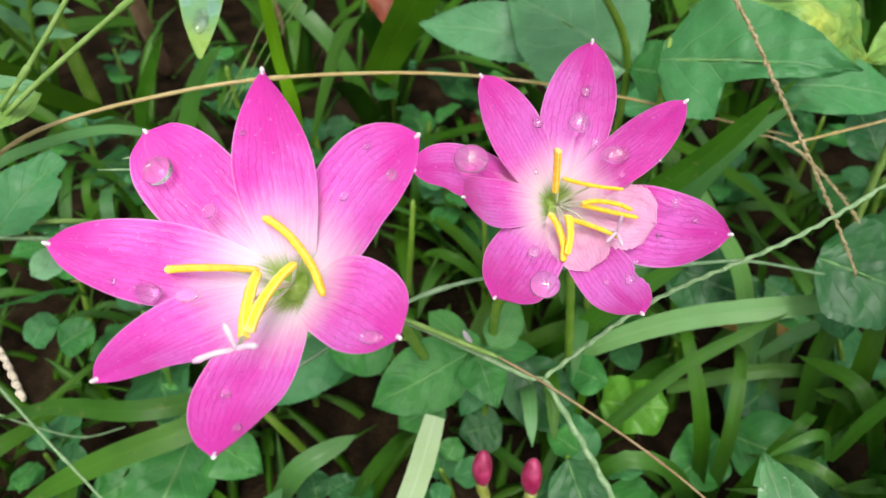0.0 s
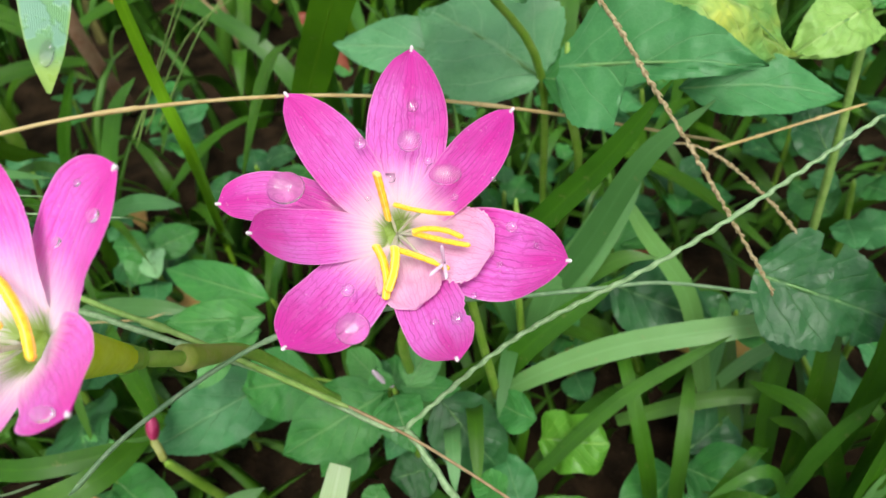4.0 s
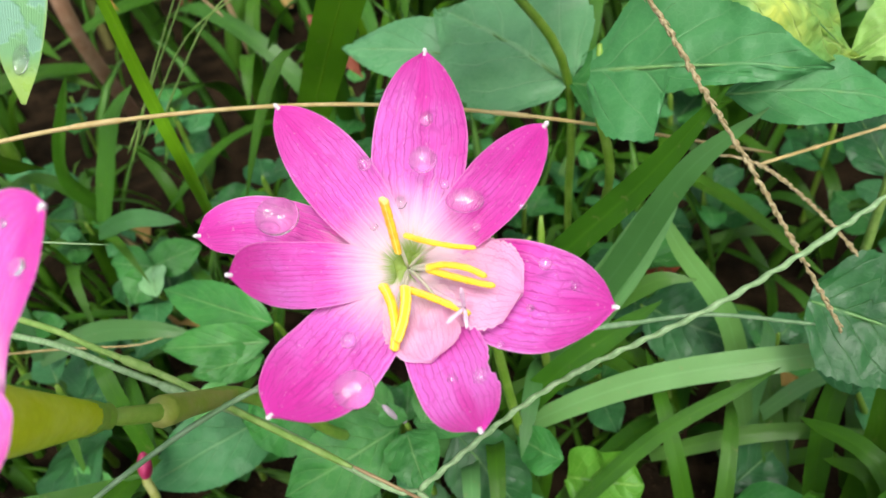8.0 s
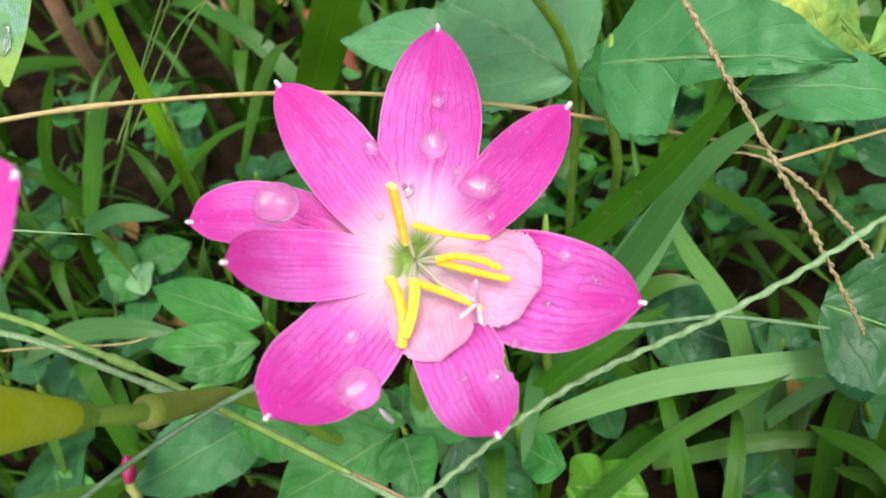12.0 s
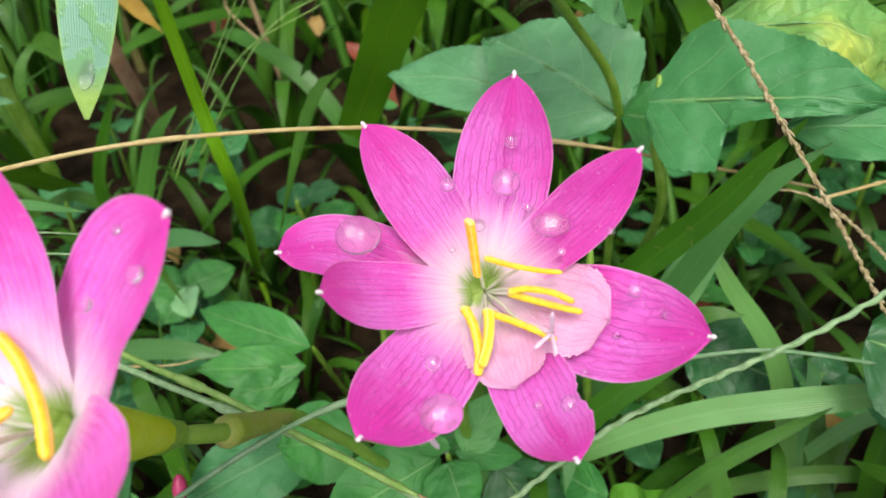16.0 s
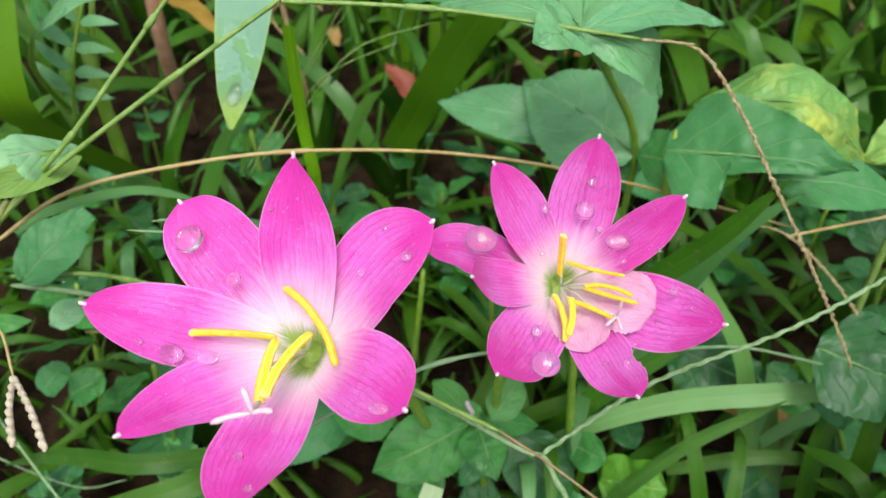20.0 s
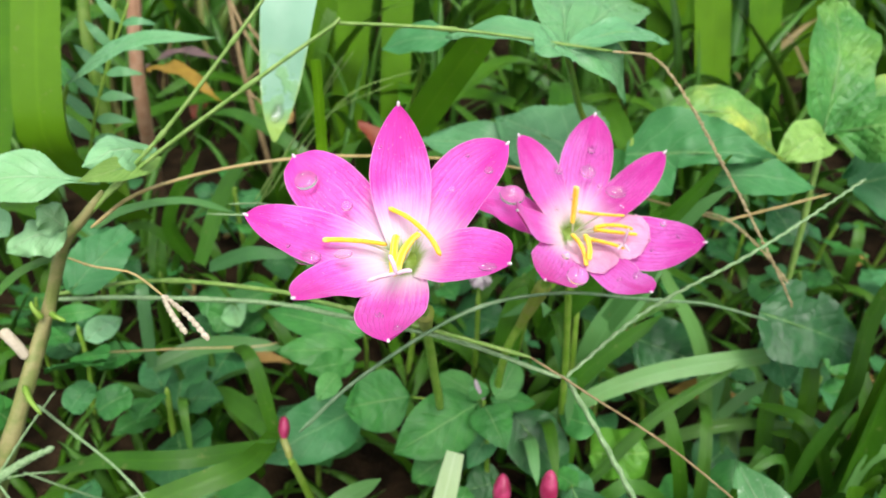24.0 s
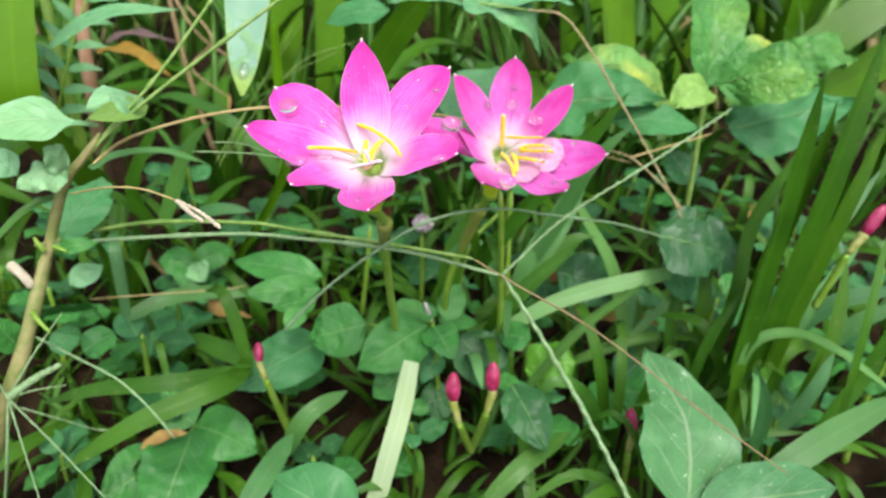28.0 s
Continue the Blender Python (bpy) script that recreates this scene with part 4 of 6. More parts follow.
SPIKE = [(0.0418, 0.1698, 0.2320), (0.0565, 0.1697, 0.2301), (0.0692, 0.1629, 0.2176), (0.0799, 0.1553, 0.2033), (0.0911, 0.1483, 0.1882), (0.1042, 0.1397, 0.1694), (0.1125, 0.1362, 0.1569)]
spike = stalk("tan knobbly seed spike bending down", SEED, 0.00034, 0.00026, SPIKE, 160, 0.00016, 26, 0.3)
spikelets(spike, SPIKE, 0.10, 84, 0.0019, SEED, 5)
SPIKE = [(0.0890, 0.1874, 0.1644), (0.1070, 0.1875, 0.1601), (0.1268, 0.1807, 0.1456), (0.1484, 0.1685, 0.1234)]
spike = stalk("tan knobbly seed spike on a side branch", SEED, 0.00032, 0.00026, SPIKE, 120, 0.00014, 18, 0.3)
spikelets(spike, SPIKE, 0.22, 56, 0.0019, SEED, 6)
stalk("thin dry twig across the seed spikes", STRAW, 0.0005, 0.0004, [(0.1070, 0.1875, 0.1601), (0.1272, 0.1925, 0.1637), (0.1512, 0.1977, 0.1685)], 20)
fork = stalk("forked dry seed head on a thin stalk", STRAW, 0.00035, 0.0003, [(-0.1256, 0.1262, 0.1735), (-0.1008, 0.0934, 0.1947), (-0.0893, 0.0881, 0.1971), (-0.0766, 0.0741, 0.2013)], 20, nodes=())
stalk("", SEEDPALE, 0.0004, 0.00045, [(-0.0766, 0.0741, 0.2013), 0.5 * (V(-0.0766, 0.0741, 0.2013) + V(-0.0632, 0.0603, 0.2010)) + V(0.0006, 0, 0.0004), (-0.0632, 0.0603, 0.2010)], 60, 0.0001, 9, 0.6, parent=fork)
stalk("", SEEDPALE, 0.0004, 0.00045, [(-0.0766, 0.0741, 0.2013), 0.5 * (V(-0.0766, 0.0741, 0.2013) + V(-0.0672, 0.0590, 0.2037)) + V(-0.0006, 0, 0.0002), (-0.0672, 0.0590, 0.2037)], 60, 0.0001, 8, 0.6, parent=fork)

stalk("straight green flower stem without a bloom", STEM, 0.0016, 0.0013, [(0.0482, 0.1572, 0.0667), (0.0414, 0.1516, 0.1199), (0.0358, 0.1503, 0.1618)], 20, name="flower_stem", nodes=())


# ---------------------------------------------------------------- broad-leaved weeds
def leaf(parent, base, tip, half, mat, lift=0.15, face=(0.0, -0.6, 0.8), table=LEAF, teeth=14, cup=0.12, ripple=0.06, sway=(0, 0, 0), bites=(), stalk_to=None, tooth=0.06, droop=0.0, crinkle=0.10):
    """One weed leaf with its midrib and, where it has one, its leaf stalk."""
    base, tip, face = V(*base), V(*tip), V(*face)
    span = np.linalg.norm(tip - base)
    mid = 0.5 * (base + tip) + lift * span * unit(face) + V(*sway)
    end = tip - droop * span * V(0, 0, 1)
    fine = int(teeth * 1.5) if half > 0.0075 or tooth > 0.07 else 0
    ob = part("leaf", sheet("leaf", [base, mid, end], half, table, mat, face, 96 if fine else 40, 11, 0.00035, cup, 0.0, fine, 0.7 * tooth, ripple, 2.3, bites=bites, seed=len(bpy.data.objects) % 97, crinkle=crinkle), parent)
    k = smooth([base, mid, end], 9)
    under = unit(np.cross(np.cross(k[4] - k[0], face), k[4] - k[0]))
    part("midrib", tube("midrib", [p - 0.0002 * under for p in k[:8]], max(0.0004, half * 0.03), 0.0002, WEEDRIB, 10, 6), ob)
    if stalk_to:
        part("leaf_stalk", tube("leaf_stalk", [V(*stalk_to), 0.5 * (V(*stalk_to) + base) - V(0, 0, 0.002), base], 0.0008, 0.0006, STEM, 8, 6), ob)
    return ob


def weed(label, stem, r0=0.0014, r1=0.0009, mat=STEM, at=None):
    """An upright weed; stem runs from the soil up."""
    ob = thing("weed_plant", stem[0], label, "weed", "broad-leaved weeds")
    part("stem", tube("stem", stem, r0, r1, mat, 30, 9, knots=0.12, turns=5), ob)
    return ob


WEEDRIB = plain_material("midrib_pale", (0.14, 0.33, 0.09), (0.20, 0.39, 0.13), 400.0, 0.5, 0.3, 0.1)
CAMWARD = (0.0, -0.75, 0.66)

NODE = (0.0271, 0.1726, 0.2315)
w = weed("green weed with a star of pointed leaves at its top", [(0.07, 0.25, 0.0), (0.0650, 0.2400, 0.0900), (0.0611, 0.2290, 0.1596), (0.0450, 0.2150, 0.1950), NODE], 0.0014, 0.0012, STEM)
leaf(w, NODE, (0.0755, 0.2560, 0.2242), 0.0115, STAR, 0.1, (0, -0.5, 0.86))
leaf(w, NODE, (0.0335, 0.2541, 0.2307), 0.0115, STAR, 0.1, (0, -0.6, 0.8))
leaf(w, NODE, (-0.0114, 0.1904, 0.2272), 0.0070, STAR, 0.12, (0, -0.3, 0.95))
leaf(w, NODE, (0.0649, 0.1846, 0.2310), 0.0062, STAR, 0.14, (0, -0.3, 0.95))
leaf(w, NODE, (0.0533, 0.1824, 0.2094), 0.0082, STAR, 0.25, (0.35, -0.6, 0.72))
leaf(w, NODE, (0.0150, 0.1600, 0.2335), 0.0085, STAR, 0.12, (0, -0.5, 0.86))
JOINT = (0.0611, 0.2284, 0.1596)
leaf(w, JOINT, (0.0190, 0.2680, 0.1650), 0.0250, STAR, 0.08, (0.0, -0.55, 0.83), HEART, 14, 0.10, tooth=0.08)
leaf(w, (0.0420, 0.2500, 0.1540), (-0.0175, 0.2701, 0.1500), 0.0115, STAR, 0.08, (0.0, -0.65, 0.76), OVAL, 12)
leaf(w, JOINT, (0.0857, 0.2394, 0.1488), 0.0110, WEED, 0.06, (0.0, -0.7, 0.72), OVAL, 12)

w = weed("weed with a bitten green leaf under a yellowing one", [(0.075, 0.30, 0.0), (0.0732, 0.2091, 0.1323), (0.0676, 0.2028, 0.1668), (0.0662, 0.2040, 0.1863)], 0.0016, 0.0012)
leaf(w, (0.0640, 0.2006, 0.1807), (0.1134, 0.1798, 0.1924), 0.0190, WEED_TEAL, 0.06, (0.05, -0.62, 0.78), HEART, 16, 0.10, bites=((1, 0.37, 1.0, 0.36),))
leaf(w, (0.0732, 0.2166, 0.1888), (0.1318, 0.2073, 0.1779), 0.0150, WEED_YELLOW, 0.30, (0.0, -0.45, 0.9), OVAL, 20, -0.1, crinkle=0.25)
leaf(w, (0.0987, 0.2011, 0.1726), (0.1436, 0.1974, 0.1709), 0.0100, WEED_TEAL, 0.1, (0, -0.5, 0.86), LEAF, 16)

RN = (0.1587, 0.2292, 0.1813)
w = weed("leafy weed with crinkled green leaves and an upright one", [(0.1644, 0.2158, 0.0761), (0.1614, 0.2200, 0.1267), (0.1597, 0.2254, 0.1614), RN], 0.0015, 0.0012, GREENSTALK)
leaf(w, RN, (0.1690, 0.2740, 0.2275), 0.0155, CRINKLED, 0.1, (0.0, -0.85, 0.5), (0.2, 0.8, 0.98, 1.0, 0.98, 0.92, 0.72, 0.25), 18, 0.30, 0.10, tooth=0.03, crinkle=0.18)
leaf(w, RN, (0.1310, 0.2100, 0.1762), 0.0100, YELLOWBACK, 0.15, (0.0, -0.6, 0.8), OVAL, 8, 0.15, 0.1, crinkle=0.3)
leaf(w, (0.1654, 0.2364, 0.1831), (0.2115, 0.2496, 0.1932), 0.0095, WEED_YELLOW, 0.25, (0.0, -0.5, 0.86), OVAL, 8, crinkle=0.3)
leaf(w, (0.1640, 0.2291, 0.1827), (0.2089, 0.2114, 0.1901), 0.0165, CRINKLED, 0.34, (0.0, -0.72, 0.7), OVAL, 16, -0.15, 0.14, tooth=0.03, crinkle=0.16)
leaf(w, (0.2139, 0.2566, 0.1861), (0.2625, 0.2612, 0.1877), 0.0120, CRINKLED, 0.2, (0.0, -0.6, 0.8), OVAL, 14, 0.05, 0.24, tooth=0.03, crinkle=0.3)
leaf(w, (0.1772, 0.2261, 0.1581), (0.2551, 0.2386, 0.1703), 0.0200, WEED_TEAL, 0.05, (0.0, -0.7, 0.7), HEART, 16, 0.1, 0.12, crinkle=0.2)
leaf(w, (0.1648, 0.2240, 0.1245), (0.1554, 0.2464, 0.1373), 0.0100, WEED_DARK, 0.05, CAMWARD)

LN = (-0.1115, 0.1290, 0.1959)
w = weed("knotty brown-stemmed weed with serrated pale leaves", [(-0.1829, 0.1040, 0.0347), (-0.1512, 0.1001, 0.1061), (-0.1461, 0.1022, 0.1179), (-0.1402, 0.1139, 0.1369), (-0.1364, 0.1255, 0.1515), (-0.1268, 0.1285, 0.1767), (-0.1176, 0.1271, 0.1879), LN], 0.0040, 0.0013, WEEDSTEM)
for at, end in (((-0.1365, 0.1223, 0.1521), (-0.1396, 0.1239, 0.1574)), ((-0.1406, 0.1092, 0.1352), (-0.1319, 0.0999, 0.1328)), ((-0.1332, 0.1221, 0.1546), (-0.1273, 0.1186, 0.1545))):
    part("side_shoot", tube("side_shoot", [at, 0.5 * (V(*at) + V(*end)) + V(0, -0.001, 0.001), end], 0.0011, 0.0006, STEM, 10, 7), w, "short green side shoot")
leaf(w, (-0.1004, 0.1464, 0.2013), (-0.1132, 0.1240, 0.2062), 0.0072, WEED_PALE, 0.22, (0.12, -0.65, 0.75), OVAL, 15, -0.35, 0.06, tooth=0.10)
leaf(w, (-0.0987, 0.1445, 0.1998), (-0.1096, 0.1131, 0.2078), 0.0040, YELLOWBACK, 0.04, (0.1, -0.85, 0.5), OVAL, 15, 0.1, 0.05, tooth=0.08)
leaf(w, (-0.1114, 0.1286, 0.1990), (-0.1431, 0.1195, 0.2025), 0.0082, WEED_PALE, 0.10, (0.0, -0.55, 0.83), (0.03, 0.10, 0.30, 0.85, 1.0, 0.96, 0.7, 0.1), 19, 0.1, 0.08, tooth=0.10)
leaf(w, (-0.1237, 0.1273, 0.1829), (-0.1379, 0.1182, 0.1801), 0.0062, WEED_PALE, 0.2, (0.0, -0.6, 0.8), OVAL, 11, -0.3, 0.22, tooth=0.14)
leaf(w, (-0.1237, 0.1260, 0.1847), (-0.1286, 0.1229, 0.1932), 0.0050, WEED_PALE, 0.25, (0.1, -0.6, 0.8), OVAL, 9, -0.3, 0.22, tooth=0.14)
leaf(w, (-0.1388, 0.1227, 0.1830), (-0.1475, 0.1244, 0.1922), 0.0050, WEED_PALE, 0.1, (0.0, -0.6, 0.8), LEAF, 9)
leaf(w, (-0.1441, 0.1542, 0.1378), (-0.1285, 0.1786, 0.1493), 0.0095, WEED_TEAL, 0.08, CAMWARD, (0.2, 0.75, 0.95, 1.0, 0.95, 0.8, 0.62, 0.4), 8, bites=((1, 0.8, 1.0, 0.6),))
leaf(w, (-0.1332, 0.1231, 0.1525), (-0.1190, 0.1261, 0.1534), 0.0028, WEED, 0.1, CAMWARD, OVAL, 7)
leaf(w, (-0.1564, 0.1473, 0.1061), (-0.1474, 0.1759, 0.0841), 0.0085, WEED, 0.08, (0, -0.6, 0.8), (0.3, 0.85, 1.0, 1.0, 0.97, 0.9, 0.75, 0.3), 9, tooth=0.14)
leaf(w, (-0.1471, 0.1599, 0.1093), (-0.1364, 0.1716, 0.1114), 0.0055, WEED_PALE, 0.1, (0, -0.6, 0.8), OVAL, 8, tooth=0.12)
leaf(w, (-0.1470, 0.1076, 0.1185), (-0.1534, 0.1060, 0.1361), 0.0055, WEED, 0.1, (0, -0.5, 0.86), OVAL, 9)
leaf(w, (-0.1453, 0.1513, 0.0788), (-0.1332, 0.1581, 0.0831), 0.0068, WEED, 0.1, (0, -0.55, 0.83), (0.4, 0.85, 1.0, 1.0, 0.97, 0.9, 0.75, 0.3), 8, tooth=0.14)
leaf(w, (-0.1573, 0.1524, 0.0772), (-0.1502, 0.1617, 0.0839), 0.0062, WEED_TEAL, 0.1, (0, -0.5, 0.86), (0.4, 0.85, 1.0, 1.0, 0.97, 0.9, 0.75, 0.3), 8)
part("dry_twig", tube("dry_twig", [(-0.1410, 0.1156, 0.1410), (-0.1433, 0.1165, 0.1454), (-0.1482, 0.1190, 0.1496)], 0.0016, 0.0019, SEEDPALE, 14, 8), w, "pale broken side twig")

LOW = (0.0118, 0.1521, 0.0911)
w = weed("low weed with rounded soft leaves and a small bud", [(0.0173, 0.1500, 0.0477), (0.0146, 0.1501, 0.0743), LOW], 0.0011, 0.0009)
leaf(w, (0.0098, 0.1507, 0.0902), (-0.0239, 0.1326, 0.0796), 0.0125, WEED, 0.06, (0.0, -0.65, 0.76), OVAL, 16)
leaf(w, (-0.0183, 0.1612, 0.0820), (-0.0467, 0.1610, 0.0742), 0.0130, WEED, 0.06, (0.0, -0.65, 0.76), OVAL, 14, stalk_to=LOW)
leaf(w, (0.0123, 0.1490, 0.0902), (0.0200, 0.1316, 0.0845), 0.0085, WEED, 0.06, (0.0, -0.6, 0.8), HEART, 12)
leaf(w, (0.0169, 0.1510, 0.0925), (0.0265, 0.1666, 0.1020), 0.0065, SOFT, 0.06, (0.0, -0.75, 0.66), OVAL, 10)
leaf(w, (0.0143, 0.1513, 0.0923), (0.0344, 0.1547, 0.0865), 0.0045, WEED, 0.06, (0.0, -0.6, 0.8), OVAL, 10)
leaf(w, (0.0081, 0.1522, 0.0938), (-0.0065, 0.1693, 0.0882), 0.0055, SOFT, 0.06, (0.0, -0.6, 0.8), OVAL, 10)
leaf(w, (0.0099, 0.1492, 0.0935), (0.0076, 0.1520, 0.1024), 0.0042, SOFT, 0.1, (0.0, -0.8, 0.6), OVAL, 9)
leaf(w, (0.0258, 0.1568, 0.0782), (0.0488, 0.1387, 0.0574), 0.0125, WEED_DARK, 0.06, (0.0, -0.65, 0.76), OVAL, 12)
leaf(w, (0.0005, 0.1466, 0.0653), (-0.0161, 0.1375, 0.0564), 0.0085, WEED, 0.06, (0.0, -0.6, 0.8), OVAL, 12)
leaf(w, (0.0161, 0.1530, 0.0699), (0.0072, 0.1419, 0.0601), 0.0060, WEED_TEAL, 0.06, (0.0, -0.6, 0.8), HEART, 8)
leaf(w, (0.0243, 0.1476, 0.0459), (0.0068, 0.1430, 0.0436), 0.0095, WEED_DARK, 0.05, (0.0, -0.6, 0.8), OVAL, 10)
leaf(w, (-0.0491, 0.1657, 0.0896), (-0.0564, 0.1529, 0.0867), 0.0050, SOFT, 0.05, (0.0, -0.6, 0.8), OVAL, 10)
part("flower_bud", tube("flower_bud", [LOW, (0.0088, 0.1497, 0.0993), (0.0071, 0.1489, 0.1049)], 0.0012, 0.0008, STYLE, 8, 7), w, "tiny whitish bud")

w = weed("low weed with broad soft green leaves", [(-0.0416, 0.2181, 0.0245), (-0.0391, 0.1987, 0.0689), (-0.0396, 0.1929, 0.0873)], 0.0011, 0.0009)
leaf(w, (-0.0395, 0.1908, 0.0896), (-0.0860, 0.2078, 0.0881), 0.0085, WEED, 0.05, (0.0, -0.55, 0.83), OVAL, 14)
leaf(w, (-0.0407, 0.1858, 0.0855), (-0.0783, 0.1813, 0.0869), 0.0075, WEED, 0.05, (0.0, -0.65, 0.76), OVAL, 14)
leaf(w, (-0.0430, 0.1832, 0.0810), (-0.0642, 0.1716, 0.0853), 0.0065, WEED, 0.05, (0.0, -0.65, 0.76), OVAL, 12)
leaf(w, (-0.0389, 0.1715, 0.0648), (-0.0806, 0.1443, 0.0585), 0.0135, WEED_TEAL, 0.05, (0.0, -0.6, 0.8), OVAL, 14)

BR = (0.0943, 0.0438, 0.0878)
w = weed("weed with a broad rain-spotted leaf and a torn edge", [(0.1224, 0.0681, 0.0081), (0.1039, 0.0497, 0.0664), BR], 0.0013, 0.0011)
leaf(w, BR, (0.0958, 0.1077, 0.1107), 0.0200, WEED_SPOT, 0.08, (0.0, -0.75, 0.66), HEART, 18, 0.1, 0.1, sway=(0.006, 0, 0), tooth=0.03, crinkle=0.06, bites=((0, 0.62, 0.86, 0.72),))
leaf(w, (0.0978, 0.0445, 0.0898), (0.1523, 0.0453, 0.0945), 0.0125, WEED_SPOT, 0.12, (0.0, -0.6, 0.8), OVAL, 18, tooth=0.05, crinkle=0.08)

BL = (-0.1003, 0.1418, 0.0387)
w = weed("weed with three soft leaves in a whorl", [(-0.1009, 0.1495, -0.0352), (-0.0999, 0.1426, 0.0186), BL], 0.0012, 0.0009)
leaf(w, BL, (-0.0695, 0.1263, 0.0346), 0.0123, WEED, 0.08, (0.0, -0.6, 0.8), OVAL, 14, sway=(0, 0, 0.002))
leaf(w, (-0.1011, 0.1383, 0.0375), (-0.1097, 0.0956, 0.0271), 0.0165, WEED, 0.06, (0.0, -0.6, 0.8), OVAL, 16, stalk_to=BL)
leaf(w, BL, (-0.1176, 0.1569, 0.0459), 0.0100, SOFT, 0.08, (0.0, -0.6, 0.8), OVAL, 12)
leaf(w, (-0.1123, 0.1347, 0.0248), (-0.1400, 0.1154, 0.0209), 0.0141, WEED, 0.06, (0.0, -0.55, 0.83), OVAL, 14, stalk_to=BL)

w = weed("bluish-green weed leaf beside the grass", [(-0.0276, 0.0872, -0.0033), (-0.0291, 0.0777, 0.0365), (-0.0326, 0.0715, 0.0535)], 0.0012, 0.001)
leaf(w, (-0.0260, 0.0663, 0.0602), (-0.0588, 0.0855, 0.0674), 0.0150, WEED_TEAL, 0.08, (0.0, -0.6, 0.8), OVAL, 16)

w = weed("weed with dark drooping leaves behind the buds", [(0.0561, 0.1344, 0.0167), (0.0478, 0.1255, 0.0556), (0.0432, 0.1153, 0.0845)], 0.0011, 0.0009)
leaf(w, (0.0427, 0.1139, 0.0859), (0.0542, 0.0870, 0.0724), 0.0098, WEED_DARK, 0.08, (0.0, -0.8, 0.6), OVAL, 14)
leaf(w, (0.0618, 0.1525, 0.0589), (0.0843, 0.1453, 0.0684), 0.0109, LIME, 0.1, (0.0, -0.65, 0.76), (0.10, 0.80, 1.0, 0.96, 0.92, 0.95, 0.80, 0.10), 0, 0.2, 0.16)
leaf(w, (0.0587, 0.1437, 0.0855), (0.0450, 0.1547, 0.0801), 0.0070, WEED, 0.1, CAMWARD, OVAL, 10)

w = weed("weed with a broad bluish leaf with holes", [(0.1821, 0.1895, 0.0235), (0.1517, 0.1840, 0.0797), (0.1276, 0.1689, 0.1232)], 0.0012, 0.001)
leaf(w, (0.1234, 0.1700, 0.1274), (0.1681, 0.1575, 0.1171), 0.0175, WEED_DARK, 0.06, (0.0, -0.68, 0.73), HEART, 12, bites=((0, 0.3, 0.42, 0.72), (1, 0.55, 0.66, 0.7)))
leaf(w, (0.1381, 0.1811, 0.1080), (0.1466, 0.1661, 0.0880), 0.0095, WEED_TEAL, 0.06, CAMWARD, OVAL, 10)

w = weed("dark-leaved weed behind the pale blade", [(0.1096, 0.2102, 0.0169), (0.1001, 0.2111, 0.0518), (0.0907, 0.2111, 0.0765)], 0.0011, 0.0009)
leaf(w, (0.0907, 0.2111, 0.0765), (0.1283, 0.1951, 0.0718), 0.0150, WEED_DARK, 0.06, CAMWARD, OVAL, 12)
leaf(w, (0.1120, 0.1500, 0.0400), (0.0890, 0.1290, 0.0400), 0.0125, WEED, 0.06, (0.0, -0.6, 0.8), OVAL, 0)
leaf(w, (0.1150, 0.1510, 0.0420), (0.1480, 0.1330, 0.0480), 0.0140, WEED, 0.08, (0.0, -0.6, 0.8), OVAL, 0)
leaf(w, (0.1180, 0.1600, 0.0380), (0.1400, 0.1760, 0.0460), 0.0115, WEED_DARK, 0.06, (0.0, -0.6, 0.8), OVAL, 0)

w = weed("small weed with rounded leaves in the shade", [(-0.1268, 0.2600, 0.0098), (-0.1170, 0.2463, 0.0464), (-0.1133, 0.2440, 0.0621)], 0.0010, 0.0008)
leaf(w, (-0.1133, 0.2440, 0.0621), (-0.1342, 0.2472, 0.0613), 0.0085, WEED, 0.06, CAMWARD, OVAL, 10)
leaf(w, (-0.1133, 0.2440, 0.0621), (-0.0932, 0.2543, 0.0648), 0.0080, WEED, 0.06, CAMWARD, OVAL, 10)
leaf(w, (-0.1133, 0.2431, 0.0608), (-0.1193, 0.2282, 0.0551), 0.0090, WEED, 0.06, CAMWARD, OVAL, 10)
leaf(w, (-0.1133, 0.2440, 0.0621), (-0.1067, 0.2287, 0.0592), 0.0070, WEED_PALE, 0.06, CAMWARD, OVAL, 10)

# ---------------------------------------------------------------- strap leaves behind
def strap(label, half, base, top, lean=(0, 0, 0), mat=STRAP, face=(0.0, -1.0, 0.12), fold=0.12, parent=None):
    base, top = V(*base), V(*top)
    mid = 0.5 * (base + top) + V(*lean)
    ob = blade(label, mat, half, [base, mid, top], fold, face, STRAPPY, name="strap_plant", category="strap-leaved plant", group="strap-leaved plants", parent=parent, extra=0)
    part("keel", tube("keel", [base, mid, 0.1 * mid + 0.9 * top], half * 0.07, half * 0.04, mat, 14, 6), ob)
    return ob


k = blade("broad bright strap leaf hanging over dark soil", STRAP, 0.0098, [(-0.1627, 0.2659, 0.0997), (-0.1696, 0.2270, 0.1486), (-0.1713, 0.2177, 0.1852), (-0.1686, 0.2796, 0.2961)], 0.12, (0.0, -1.0, 0.12), STRAPPY, name="strap_plant", category="strap-leaved plant", group="strap-leaved plants", extra=0)
strap("", 0.0120, (-0.2471, 0.2890, 0.1116), (-0.2156, 0.3564, 0.2927), parent=k)
k = strap("clump of broad upright strap leaves", 0.0150, (-0.0859, 0.5500, -0.0308), (-0.0647, 0.6200, 0.3049))
strap("broad upright strap leaf", 0.0130, (-0.0380, 0.5200, -0.0149), (-0.0367, 0.6000, 0.3070), parent=k)
